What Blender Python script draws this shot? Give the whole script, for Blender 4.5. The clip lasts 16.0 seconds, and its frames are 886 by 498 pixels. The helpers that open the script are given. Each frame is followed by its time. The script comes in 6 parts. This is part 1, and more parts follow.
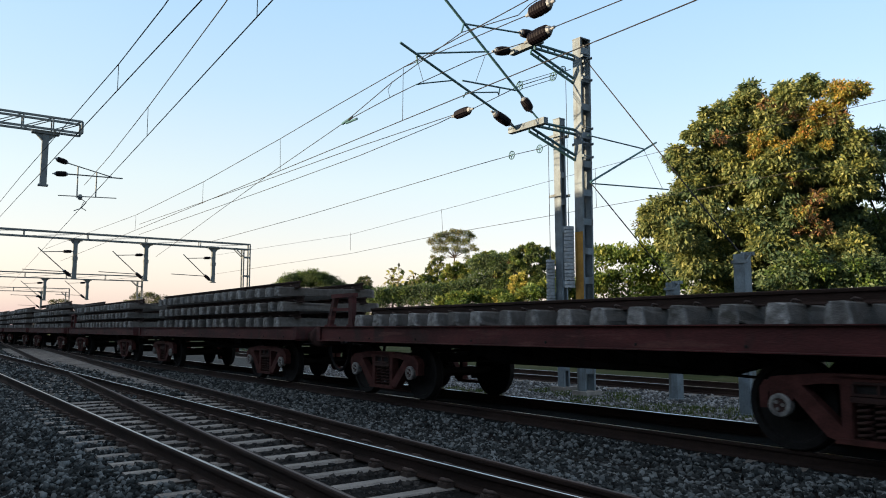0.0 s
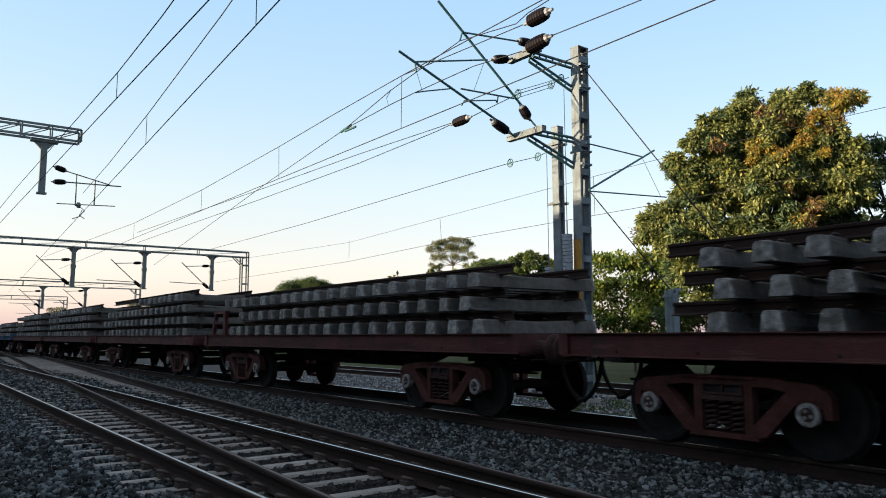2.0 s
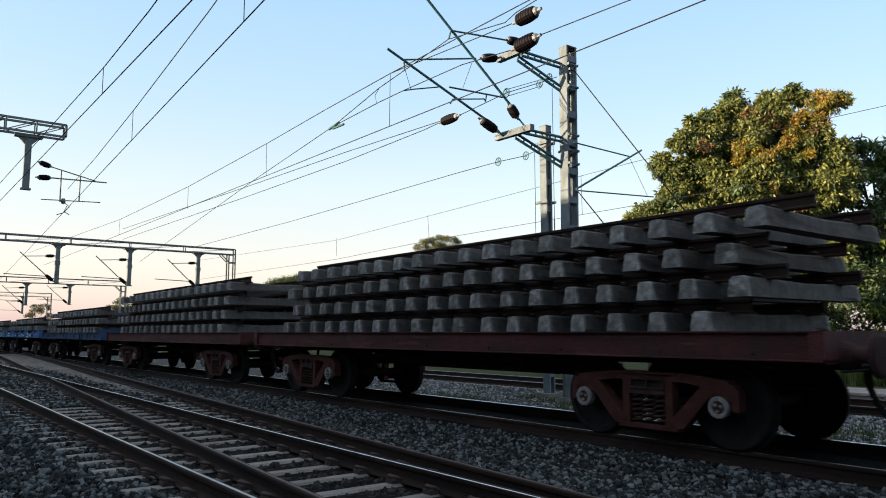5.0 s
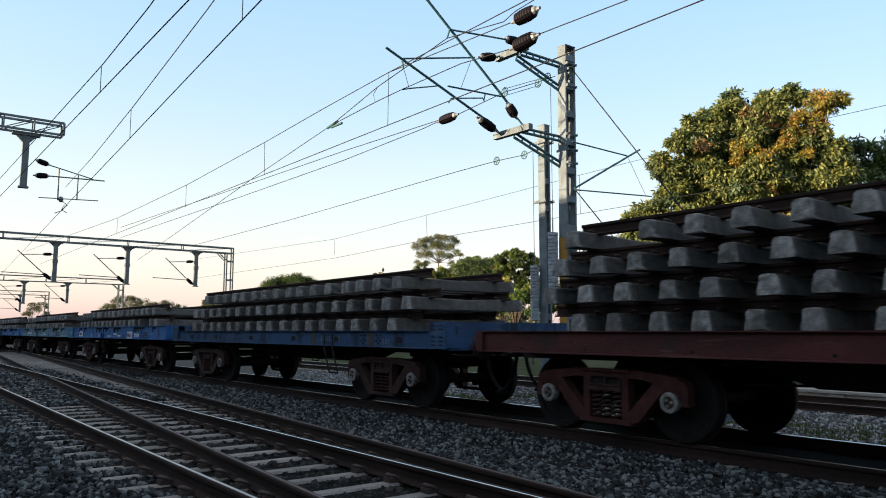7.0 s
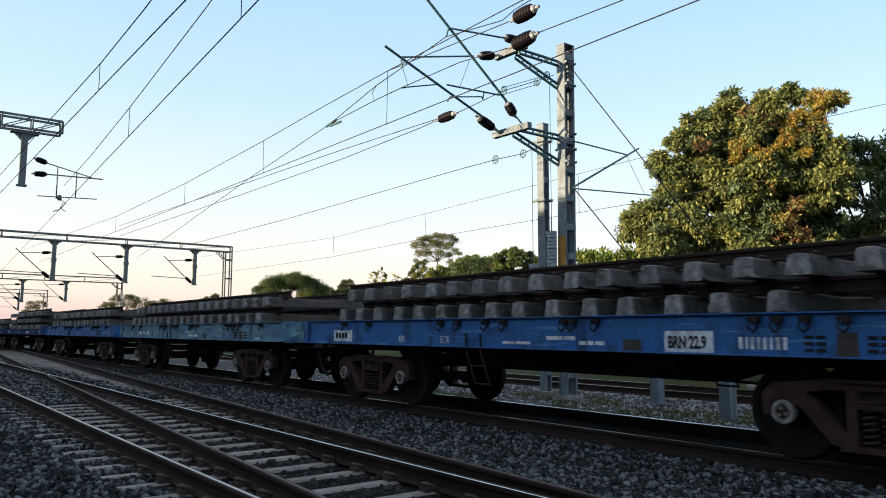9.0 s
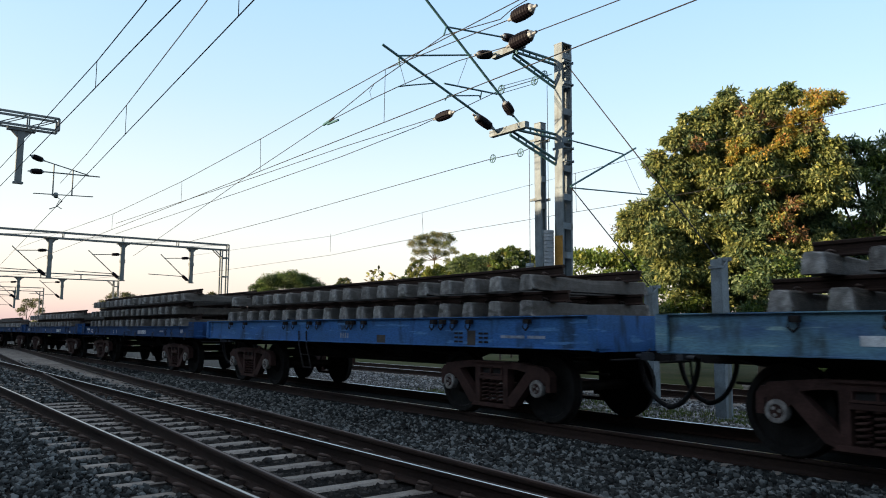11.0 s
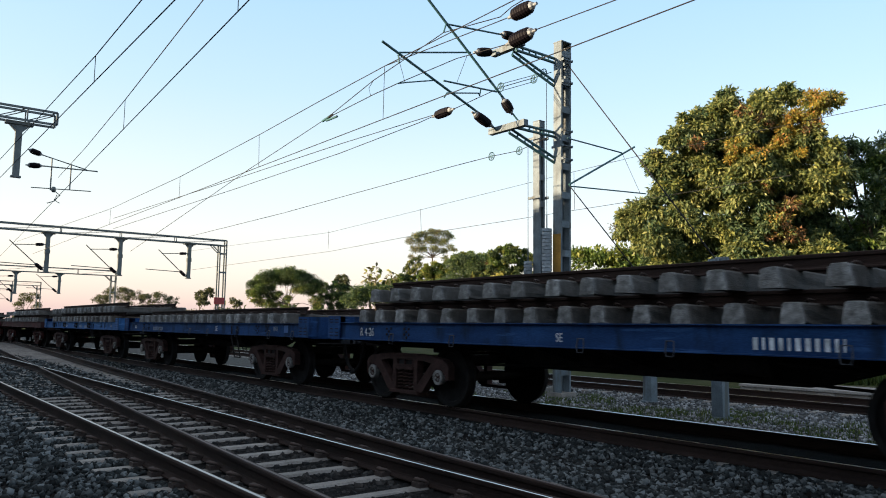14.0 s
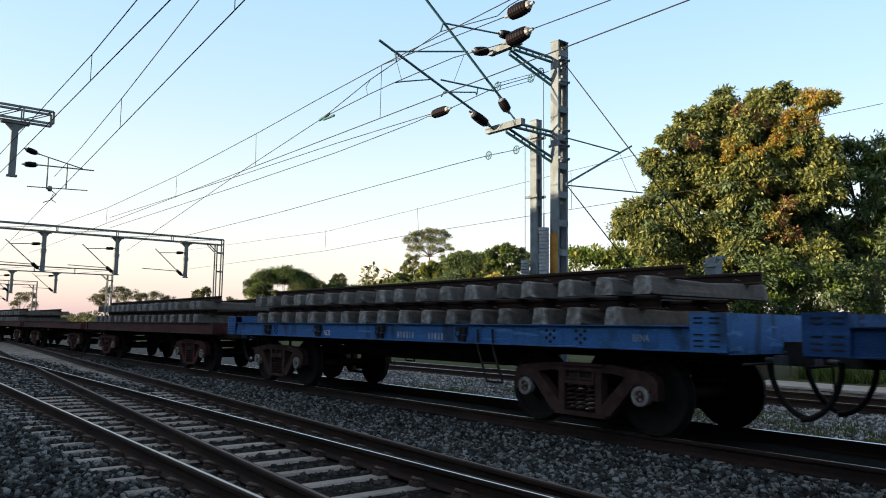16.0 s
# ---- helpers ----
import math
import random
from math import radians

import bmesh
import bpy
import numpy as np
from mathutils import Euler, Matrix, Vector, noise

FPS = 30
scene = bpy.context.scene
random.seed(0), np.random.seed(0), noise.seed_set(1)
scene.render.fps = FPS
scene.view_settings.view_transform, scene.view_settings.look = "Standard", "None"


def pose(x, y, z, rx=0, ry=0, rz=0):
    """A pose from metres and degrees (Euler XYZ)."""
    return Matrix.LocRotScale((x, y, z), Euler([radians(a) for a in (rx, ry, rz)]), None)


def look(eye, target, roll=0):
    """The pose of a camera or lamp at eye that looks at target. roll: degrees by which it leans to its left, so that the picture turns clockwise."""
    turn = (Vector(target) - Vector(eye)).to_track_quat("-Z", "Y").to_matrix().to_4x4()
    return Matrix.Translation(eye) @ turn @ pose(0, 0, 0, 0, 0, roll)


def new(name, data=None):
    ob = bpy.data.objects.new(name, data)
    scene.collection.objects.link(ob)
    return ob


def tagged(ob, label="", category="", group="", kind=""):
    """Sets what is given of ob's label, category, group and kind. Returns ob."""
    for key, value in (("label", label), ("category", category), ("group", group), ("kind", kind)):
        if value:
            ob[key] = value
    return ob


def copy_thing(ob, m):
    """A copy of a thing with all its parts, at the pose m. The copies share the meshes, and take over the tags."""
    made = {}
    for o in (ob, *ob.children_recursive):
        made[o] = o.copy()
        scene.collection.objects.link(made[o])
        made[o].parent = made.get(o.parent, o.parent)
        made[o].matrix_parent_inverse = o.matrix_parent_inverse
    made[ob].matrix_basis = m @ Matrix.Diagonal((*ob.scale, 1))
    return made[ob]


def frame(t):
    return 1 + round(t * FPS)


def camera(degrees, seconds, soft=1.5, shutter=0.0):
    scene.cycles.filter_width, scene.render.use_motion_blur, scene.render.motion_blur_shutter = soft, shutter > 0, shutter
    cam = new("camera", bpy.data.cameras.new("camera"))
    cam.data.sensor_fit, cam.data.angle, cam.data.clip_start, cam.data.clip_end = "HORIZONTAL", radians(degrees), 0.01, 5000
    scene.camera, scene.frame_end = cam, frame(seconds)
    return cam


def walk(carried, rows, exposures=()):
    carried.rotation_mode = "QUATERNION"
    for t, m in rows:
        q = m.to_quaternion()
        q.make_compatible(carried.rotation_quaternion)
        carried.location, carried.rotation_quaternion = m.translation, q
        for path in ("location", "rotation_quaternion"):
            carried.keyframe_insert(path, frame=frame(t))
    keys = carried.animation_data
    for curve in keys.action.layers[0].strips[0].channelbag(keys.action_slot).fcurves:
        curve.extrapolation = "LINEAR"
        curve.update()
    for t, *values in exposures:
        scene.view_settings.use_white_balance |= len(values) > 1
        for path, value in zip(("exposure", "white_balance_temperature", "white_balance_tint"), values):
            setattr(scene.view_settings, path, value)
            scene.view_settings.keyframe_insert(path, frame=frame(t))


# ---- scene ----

# camera: held by someone standing beside the line; it only turns a little
cam = camera(62.01, 16.0, soft=1.0, shutter=0.08)
EYE = Vector((0.0, 0.0, 1.344))
# seconds, swing from the line's direction (-x) towards +y, tilt up, lean
AIM = [
    (0, 36.451, 6.022, -0.170),
    (0.5, 36.489, 6.222, -0.189),
    (1, 36.546, 6.364, -0.196),
    (1.5, 36.544, 6.671, -0.211),
    (2, 36.564, 6.626, -0.230),
    (2.5, 36.612, 6.613, -0.236),
    (3, 36.631, 6.577, -0.258),
    (3.5, 36.803, 6.553, -0.258),
    (4, 37.330, 6.543, -0.074),
    (6.5, 37.621, 6.460, 0.001),
    (7, 37.673, 6.422, 0.065),
    (7.5, 37.679, 6.407, 0.122),
    (8, 37.690, 6.381, 0.074),
    (8.5, 37.715, 6.358, 0.047),
    (9, 37.764, 6.316, 0.089),
    (11.5, 38.050, 6.209, 0.290),
    (12, 38.059, 6.168, 0.386),
    (12.5, 38.061, 6.146, 0.446),
    (13, 38.092, 6.085, 0.480),
    (13.5, 38.135, 6.083, 0.684),
    (14, 38.152, 6.022, 0.671),
    (14.5, 38.188, 6.022, 0.664),
    (15, 38.212, 6.019, 0.677),
    (15.5, 38.249, 5.969, 0.635),
    (16, 38.378, 5.956, 0.631),
]


def aim(swing, tilt, lean):
    a, b = radians(swing), radians(tilt)
    way = Vector((-math.cos(a) * math.cos(b), math.sin(a) * math.cos(b), math.sin(b)))
    return look(EYE, EYE + way, lean)


walk(cam, [(t, aim(s, e, r)) for t, s, e, r in AIM], exposures=[(0.0, 1.42, 7900, 14), (4.0, 1.43, 7900, 14), (7.0, 1.48, 7900, 14), (16.0, 1.52, 7900, 14)])

# ---- light: a low sun behind and to the left, clear sky ----
SUN_AZ, SUN_EL = radians(-165.0), radians(11.0)     # azimuth from +y towards +x
world = bpy.data.worlds.new("sky")
scene.world = world
world.use_nodes = True
wn, wl = world.node_tree.nodes, world.node_tree.links
sky = wn.new("ShaderNodeTexSky")
sky.sky_type = "NISHITA"
sky.sun_disc = False
sky.sun_elevation, sky.sun_rotation = SUN_EL, SUN_AZ
sky.altitude, sky.air_density, sky.dust_density, sky.ozone_density = 0, 1.0, 1.0, 2.2
# evening haze, rosy low down and pale blue above
way, part_z, haze, blend = wn.new("ShaderNodeTexCoord"), wn.new("ShaderNodeSeparateXYZ"), wn.new("ShaderNodeValToRGB"), wn.new("ShaderNodeMix")
wl.new(way.outputs["Generated"], part_z.inputs[0])
wl.new(part_z.outputs["Z"], haze.inputs["Fac"])
for k, (z, tone) in enumerate(((0.0, (1.45, 1.04, 2.0)), (0.08, (2.08, 1.88, 2.26)), (0.19, (1.86, 2.30, 2.74)), (0.30, (1.38, 2.20, 3.12)), (0.42, (1.10, 2.10, 3.38)), (0.58, (1.05, 2.10, 3.3)), (0.85, (2.3, 2.45, 2.7)))):
    e = haze.color_ramp.elements[0] if k == 0 else haze.color_ramp.elements.new(z)
    e.position, e.color = z, (*tone, 1)
haze.color_ramp.elements.remove(haze.color_ramp.elements[-1])
blend.data_type = "RGBA"
blend.inputs["Factor"].default_value = 0.6
wl.new(sky.outputs["Color"], blend.inputs[6])
wl.new(haze.outputs["Color"], blend.inputs[7])
side, glow, tint = wn.new("ShaderNodeMapRange"), wn.new("ShaderNodeMix"), wn.new("ShaderNodeMix")
side.inputs["From Min"].default_value, side.inputs["From Max"].default_value = -1.0, -0.3
wl.new(part_z.outputs["X"], side.inputs["Value"])
glow.data_type = tint.data_type = "RGBA"
glow.inputs[6].default_value, glow.inputs[7].default_value = (1.07, 1.06, 1.02, 1), (0.89, 0.93, 0.99, 1)
wl.new(side.outputs["Result"], glow.inputs["Factor"])
tint.blend_type = "MULTIPLY"
tint.inputs["Factor"].default_value = 1.0
wl.new(blend.outputs[2], tint.inputs[6])
wl.new(glow.outputs[2], tint.inputs[7])
wl.new(tint.outputs[2], wn["Background"].inputs["Color"])
wn["Background"].inputs["Strength"].default_value = 0.15
sun = new("sun", bpy.data.lights.new("sun", "SUN"))
sun.data.energy, sun.data.angle, sun.data.color = 5.0, radians(0.6), (1.0, 0.85, 0.66)
sun_way = Vector((math.sin(SUN_AZ) * math.cos(SUN_EL), math.cos(SUN_AZ) * math.cos(SUN_EL), math.sin(SUN_EL)))
sun.matrix_world = look(sun_way * 50, (0, 0, 0))

# ---- materials ----
def mat(name, base, rough=0.7, metal=0.0, dark=0.6, scale=6.0, fine=60.0, bump=0.15, stain=None, each=0.0, stretch=(1, 1, 1), spec=0.5, drips=None, scuffs=None):
    """Base colour varied at two scales, an optional stain colour, fine relief; each: difference from piece to piece."""
    m = bpy.data.materials.new(name)
    m.use_nodes = True
    n, l = m.node_tree.nodes, m.node_tree.links
    b = n["Principled BSDF"]
    b.inputs["Roughness"].default_value, b.inputs["Metallic"].default_value = rough, metal
    b.inputs["Specular IOR Level"].default_value = spec
    tc, mp = n.new("ShaderNodeTexCoord"), n.new("ShaderNodeMapping")
    mp.inputs["Scale"].default_value = stretch
    l.new(tc.outputs["Object"], mp.inputs["Vector"])
    info = n.new("ShaderNodeObjectInfo")
    off = n.new("ShaderNodeVectorMath")
    off.operation = "MULTIPLY_ADD"
    l.new(info.outputs["Random"], off.inputs[0])
    off.inputs[1].default_value = (37.0, 19.0, 53.0)
    l.new(mp.outputs["Vector"], off.inputs[2])
    big, small = n.new("ShaderNodeTexNoise"), n.new("ShaderNodeTexNoise")
    big.inputs["Scale"].default_value, big.inputs["Detail"].default_value = scale, 5
    small.inputs["Scale"].default_value, small.inputs["Detail"].default_value = fine, 3
    for t in (big, small):
        l.new(off.outputs[0], t.inputs["Vector"])
    ramp = n.new("ShaderNodeValToRGB")
    ramp.color_ramp.elements[0].position, ramp.color_ramp.elements[1].position = 0.32, 0.68
    lo = stain if stain else tuple(c * dark for c in base)
    ramp.color_ramp.elements[0].color, ramp.color_ramp.elements[1].color = (*lo, 1), (*base, 1)
    l.new(big.outputs["Fac"], ramp.inputs["Fac"])
    mr = n.new("ShaderNodeMapRange")
    mr.inputs["From Min"].default_value, mr.inputs["From Max"].default_value = 0.3, 0.7
    mr.inputs["To Min"].default_value, mr.inputs["To Max"].default_value = 0.78, 1.18
    l.new(small.outputs["Fac"], mr.inputs["Value"])
    mul = n.new("ShaderNodeVectorMath")
    mul.operation = "SCALE"
    colour = ramp.outputs["Color"]
    # grime running down, and rubbed or flaked patches
    for tone, size, lo_, hi_ in ((drips, (5.0, 5.0, 0.55), 0.53, 0.65), (scuffs, (2.2, 2.2, 5.0), 0.60, 0.66)):
        if tone:
            mp2, tx, mk, mx = n.new("ShaderNodeMapping"), n.new("ShaderNodeTexNoise"), n.new("ShaderNodeMapRange"), n.new("ShaderNodeMix")
            mp2.inputs["Scale"].default_value = size
            tx.inputs["Scale"].default_value, tx.inputs["Detail"].default_value = 1.0, 6
            l.new(off.outputs[0], mp2.inputs["Vector"])
            l.new(mp2.outputs["Vector"], tx.inputs["Vector"])
            mk.inputs["From Min"].default_value, mk.inputs["From Max"].default_value = lo_, hi_
            mk.inputs["To Max"].default_value = 0.85
            l.new(tx.outputs["Fac"], mk.inputs["Value"])
            mx.data_type = "RGBA"
            l.new(mk.outputs["Result"], mx.inputs["Factor"])
            l.new(colour, mx.inputs[6])
            mx.inputs[7].default_value = (*tone, 1)
            colour = mx.outputs[2]
    l.new(colour, mul.inputs[0])
    last = mr.outputs["Result"]
    if each:
        er = n.new("ShaderNodeMapRange")
        er.inputs["To Min"].default_value, er.inputs["To Max"].default_value = 1 - each, 1 + each
        l.new(info.outputs["Random"], er.inputs["Value"])
        mm = n.new("ShaderNodeMath")
        mm.operation = "MULTIPLY"
        l.new(last, mm.inputs[0])
        l.new(er.outputs["Result"], mm.inputs[1])
        last = mm.outputs[0]
    l.new(last, mul.inputs["Scale"])
    l.new(mul.outputs[0], b.inputs["Base Color"])
    if bump:
        bp = n.new("ShaderNodeBump")
        bp.inputs["Strength"].default_value, bp.inputs["Distance"].default_value = bump, 0.02
        l.new(small.outputs["Fac"], bp.inputs["Height"])
        l.new(bp.outputs["Normal"], b.inputs["Normal"])
    return m


def island_mat(name, a, b_, rough=0.8, mid=None, spec=0.5, trans=0.0):
    """For joined heaps of small pieces: each piece takes its own tone."""
    m = bpy.data.materials.new(name)
    m.use_nodes = True
    n, l = m.node_tree.nodes, m.node_tree.links
    b = n["Principled BSDF"]
    b.inputs["Roughness"].default_value = rough
    b.inputs["Specular IOR Level"].default_value = spec
    g = n.new("ShaderNodeNewGeometry")
    ramp = n.new("ShaderNodeValToRGB")
    ramp.color_ramp.elements[0].color, ramp.color_ramp.elements[1].color = (*a, 1), (*b_, 1)
    if mid:
        e = ramp.color_ramp.elements.new(0.55)
        e.color = (*mid, 1)
    l.new(g.outputs["Random Per Island"], ramp.inputs["Fac"])
    l.new(ramp.outputs["Color"], b.inputs["Base Color"])
    if trans:
        t = n.new("ShaderNodeBsdfTranslucent")
        l.new(ramp.outputs["Color"], t.inputs["Color"])
        mix = n.new("ShaderNodeMixShader")
        mix.inputs["Fac"].default_value = trans
        l.new(b.outputs[0], mix.inputs[1])
        l.new(t.outputs[0], mix.inputs[2])
        l.new(mix.outputs[0], n["Material Output"].inputs["Surface"])
    return m


def plain(name, base, rough=0.6, metal=0.0):
    m = bpy.data.materials.new(name)
    m.use_nodes = True
    b = m.node_tree.nodes["Principled BSDF"]
    b.inputs["Base Color"].default_value = (*base, 1)
    b.inputs["Roughness"].default_value, b.inputs["Metallic"].default_value = rough, metal
    return m


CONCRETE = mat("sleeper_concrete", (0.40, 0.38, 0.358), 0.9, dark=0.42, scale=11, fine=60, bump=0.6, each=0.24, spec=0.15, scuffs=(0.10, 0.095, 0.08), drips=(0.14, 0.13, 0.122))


def dirt_and_shade(m, tone, inner, outer):
    """Ballast dirt and painted-in gap shade darken a sleeper's middle, patchy towards clean ends."""
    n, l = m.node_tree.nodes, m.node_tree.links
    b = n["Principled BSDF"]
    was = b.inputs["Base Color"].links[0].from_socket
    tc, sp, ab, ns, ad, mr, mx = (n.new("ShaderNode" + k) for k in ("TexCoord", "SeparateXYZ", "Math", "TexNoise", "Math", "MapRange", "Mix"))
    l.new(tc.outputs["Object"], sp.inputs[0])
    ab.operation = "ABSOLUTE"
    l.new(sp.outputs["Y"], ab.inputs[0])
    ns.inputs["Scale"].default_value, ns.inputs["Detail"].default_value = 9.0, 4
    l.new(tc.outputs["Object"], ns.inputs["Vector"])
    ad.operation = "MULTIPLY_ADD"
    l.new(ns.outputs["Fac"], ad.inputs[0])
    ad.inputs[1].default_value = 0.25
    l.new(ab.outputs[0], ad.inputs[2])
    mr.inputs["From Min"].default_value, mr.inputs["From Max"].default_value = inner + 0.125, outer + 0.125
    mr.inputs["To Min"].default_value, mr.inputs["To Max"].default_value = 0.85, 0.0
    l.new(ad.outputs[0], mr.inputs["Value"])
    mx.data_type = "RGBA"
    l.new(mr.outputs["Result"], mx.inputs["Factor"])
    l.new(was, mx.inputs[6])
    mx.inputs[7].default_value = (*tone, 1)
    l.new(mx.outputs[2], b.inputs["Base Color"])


dirt_and_shade(CONCRETE, (0.06, 0.051, 0.044), 1.28, 1.41)
TRACK_CONCRETE = mat("track_sleeper_concrete", (0.275, 0.243, 0.215), 0.85, dark=0.6, scale=4, fine=50, bump=0.3, each=0.12, spec=0.2)
RUST = mat("rusty_rail", (0.034, 0.018, 0.0135), 0.9, 0.0, dark=0.5, scale=3, fine=70, bump=0.3, stretch=(0.3, 1, 1), spec=0.2)
CLIP_GREY = mat("worn_grey_iron", (0.055, 0.06, 0.07), 0.6, 0.3)
PRIMER = mat("brown_primer", (0.055, 0.042, 0.035), 0.85, dark=0.6, scale=7)
HEAD = mat("polished_rail_head", (0.88, 0.87, 0.86), 0.36, 1.0, dark=0.9, scale=2, fine=30, bump=0.03, stretch=(0.1, 3, 1))
HEAD_WORN = mat("browned_rail_head", (0.42, 0.37, 0.35), 0.33, 1.0, dark=0.7, scale=2, fine=30, bump=0.05, stretch=(0.1, 3, 1))
HEAD_DULL = mat("dull_rail_head", (0.085, 0.05, 0.038), 0.65, 0.0, dark=0.6, scale=2, fine=30, bump=0.1, stretch=(0.1, 3, 1))
CLIP = mat("rail_clip_iron", (0.09, 0.06, 0.05), 0.7, 0.5)
RED = mat("oxide_red_paint", (0.090, 0.021, 0.019), 0.75, dark=0.45, scale=1.6, fine=35, bump=0.2, stretch=(0.5, 1, 2), each=0.15, drips=(0.035, 0.016, 0.013), scuffs=(0.10, 0.034, 0.028), spec=0.25)
BLUE = mat("blue_paint", (0.016, 0.108, 0.295), 0.7, scale=1.8, fine=30, bump=0.12, stain=(0.018, 0.095, 0.225), stretch=(0.6, 1, 2.5), each=0.1, drips=(0.012, 0.035, 0.07), scuffs=(0.055, 0.185, 0.37), spec=0.22)
NAVY = mat("dark_blue_paint", (0.012, 0.060, 0.168), 0.75, scale=1.3, fine=30, bump=0.12, stain=(0.007, 0.034, 0.10), stretch=(0.6, 1, 2.5), each=0.1, drips=(0.008, 0.022, 0.05), scuffs=(0.022, 0.08, 0.20), spec=0.12)
DUSTY_BLUE = mat("dusty_blue_paint", (0.032, 0.088, 0.18), 0.8, scale=1.3, fine=30, bump=0.12, stain=(0.03, 0.06, 0.11), stretch=(0.6, 1, 2.5), each=0.1, drips=(0.02, 0.03, 0.045), scuffs=(0.06, 0.095, 0.14), spec=0.12)
PALE_BLUE = mat("pale_worn_blue_paint", (0.10, 0.25, 0.30), 0.7, scale=1.8, fine=30, bump=0.15, stain=(0.035, 0.10, 0.20), stretch=(0.6, 1, 2.5), each=0.1, drips=(0.02, 0.035, 0.03), scuffs=(0.22, 0.36, 0.36))
BOGIE = mat("bogie_brown", (0.062, 0.030, 0.025), 0.85, dark=0.5, scale=5, fine=50, bump=0.3, spec=0.15)
UNDER = mat("underframe_black", (0.030, 0.026, 0.025), 0.85, dark=0.5, scale=4, fine=40, bump=0.3, spec=0.1)
WHEEL = mat("wheel_steel", (0.018, 0.016, 0.015), 0.8, 0.0, dark=0.6, scale=6, fine=50, spec=0.1)
CAP = mat("axle_cap_grey", (0.30, 0.27, 0.25), 0.6, 0.2, dark=0.35, scale=14, fine=60)
RUBBER = mat("hose_rubber", (0.010, 0.010, 0.011), 0.8, dark=0.7, spec=0.2)
PLANK = mat("deck_plate", (0.06, 0.04, 0.035), 0.85, dark=0.5, scale=2)
WHITE = mat("stencil_white", (0.72, 0.74, 0.76), 0.7, dark=0.45, scale=9, fine=70, bump=0.05)
BLACK = plain("stencil_black", (0.008, 0.008, 0.009), 0.9)
STEEL = mat("galvanised_steel", (0.150, 0.192, 0.215), 0.75, 0.1, dark=0.55, scale=3, fine=40, bump=0.12, drips=(0.07, 0.075, 0.07))
GANTRY = mat("gantry_steel", (0.13, 0.15, 0.15), 0.6, 0.3, dark=0.75, scale=3, fine=40, bump=0.08)
TUBE = mat("cantilever_tube", (0.032, 0.112, 0.125), 0.55, 0.2, dark=0.75, scale=3, fine=40, bump=0.05)
PORCELAIN = mat("brown_porcelain", (0.005, 0.0035, 0.006), 0.6, dark=0.7, scale=6, bump=0.02, spec=0.12)
COPPER = mat("weathered_wire", (0.012, 0.012, 0.013), 0.95, 0.0, dark=0.8, bump=0)
YELLOW = mat("mast_yellow_paint", (0.42, 0.215, 0.05), 0.85, dark=0.6, scale=5, drips=(0.24, 0.15, 0.06), spec=0.2)
WEIGHT = mat("counterweight_grey", (0.30, 0.335, 0.355), 0.85, dark=0.65, scale=6, each=0.12)
CAST = mat("insulator_cap_iron", (0.20, 0.22, 0.23), 0.6, 0.3, dark=0.7)
# near-black track bed; beneath the train its shadow is put into this colour
DARK_BED = mat("dark_ballast", (0.013, 0.012, 0.011), 0.9, dark=0.5, scale=10, fine=50, bump=0.8, spec=0.04)
BALLAST = mat("ballast_bed", (0.016, 0.014, 0.013), 0.95, dark=0.4, scale=14, fine=55, bump=0.8, spec=0.06)
GRAVEL = mat("grey_gravel_bed", (0.095, 0.092, 0.084), 0.95, dark=0.5, scale=9, fine=45, bump=0.8, spec=0.1)
PALE_STONES = island_mat("grey_gravel_stone", (0.035, 0.036, 0.037), (0.36, 0.36, 0.36), 0.9, (0.14, 0.14, 0.138), 0.15)
STONES = island_mat("ballast_stone", (0.008, 0.009, 0.009), (0.155, 0.168, 0.168), 0.9, (0.028, 0.032, 0.032), 0.15)
BED_STONES = island_mat("dark_ballast_stone", (0.008, 0.008, 0.008), (0.045, 0.040, 0.036), 0.9, (0.016, 0.0145, 0.0135), 0.15)
SOIL = mat("trackside_soil", (0.062, 0.062, 0.03), 0.95, scale=0.5, fine=8, bump=0.6, stain=(0.03, 0.045, 0.015), spec=0.04)
SIGN_RED = mat("red_sign_enamel", (0.42, 0.05, 0.05), 0.5, dark=0.7)
BARK = mat("bark", (0.10, 0.075, 0.055), 0.95, dark=0.5, scale=4, fine=25, bump=0.6, stretch=(1, 1, 0.3))
GREEN = island_mat("green_leaves", (0.035, 0.075, 0.018), (0.18, 0.235, 0.055), 0.5, (0.09, 0.15, 0.036), 0.3, 0.4)
OLIVE = island_mat("olive_leaves", (0.055, 0.085, 0.03), (0.36, 0.345, 0.105), 0.55, (0.175, 0.205, 0.062), 0.2, 0.45)
ORANGE = island_mat("orange_young_leaves", (0.13, 0.17, 0.045), (0.42, 0.17, 0.065), 0.5, (0.30, 0.235, 0.055), 0.4, 0.4)
DARK_GREEN = island_mat("deep_green_leaves", (0.035, 0.07, 0.03), (0.19, 0.21, 0.07), 0.5, (0.095, 0.135, 0.045), 0.4, 0.4)
YELLOW_GREEN = island_mat("yellow_green_leaves", (0.07, 0.11, 0.022), (0.25, 0.265, 0.055), 0.55, (0.145, 0.175, 0.036), 0.3, 0.4)
# far trees: distance haze put into a greyer leaf colour
HAZY = island_mat("distant_leaves", (0.055, 0.07, 0.04), (0.15, 0.15, 0.075), 0.7, (0.095, 0.105, 0.055), 0.2, 0.3)
GOLD = island_mat("golden_creeper_leaves", (0.16, 0.15, 0.03), (0.46, 0.27, 0.06), 0.5, (0.30, 0.24, 0.045), 0.4, 0.4)
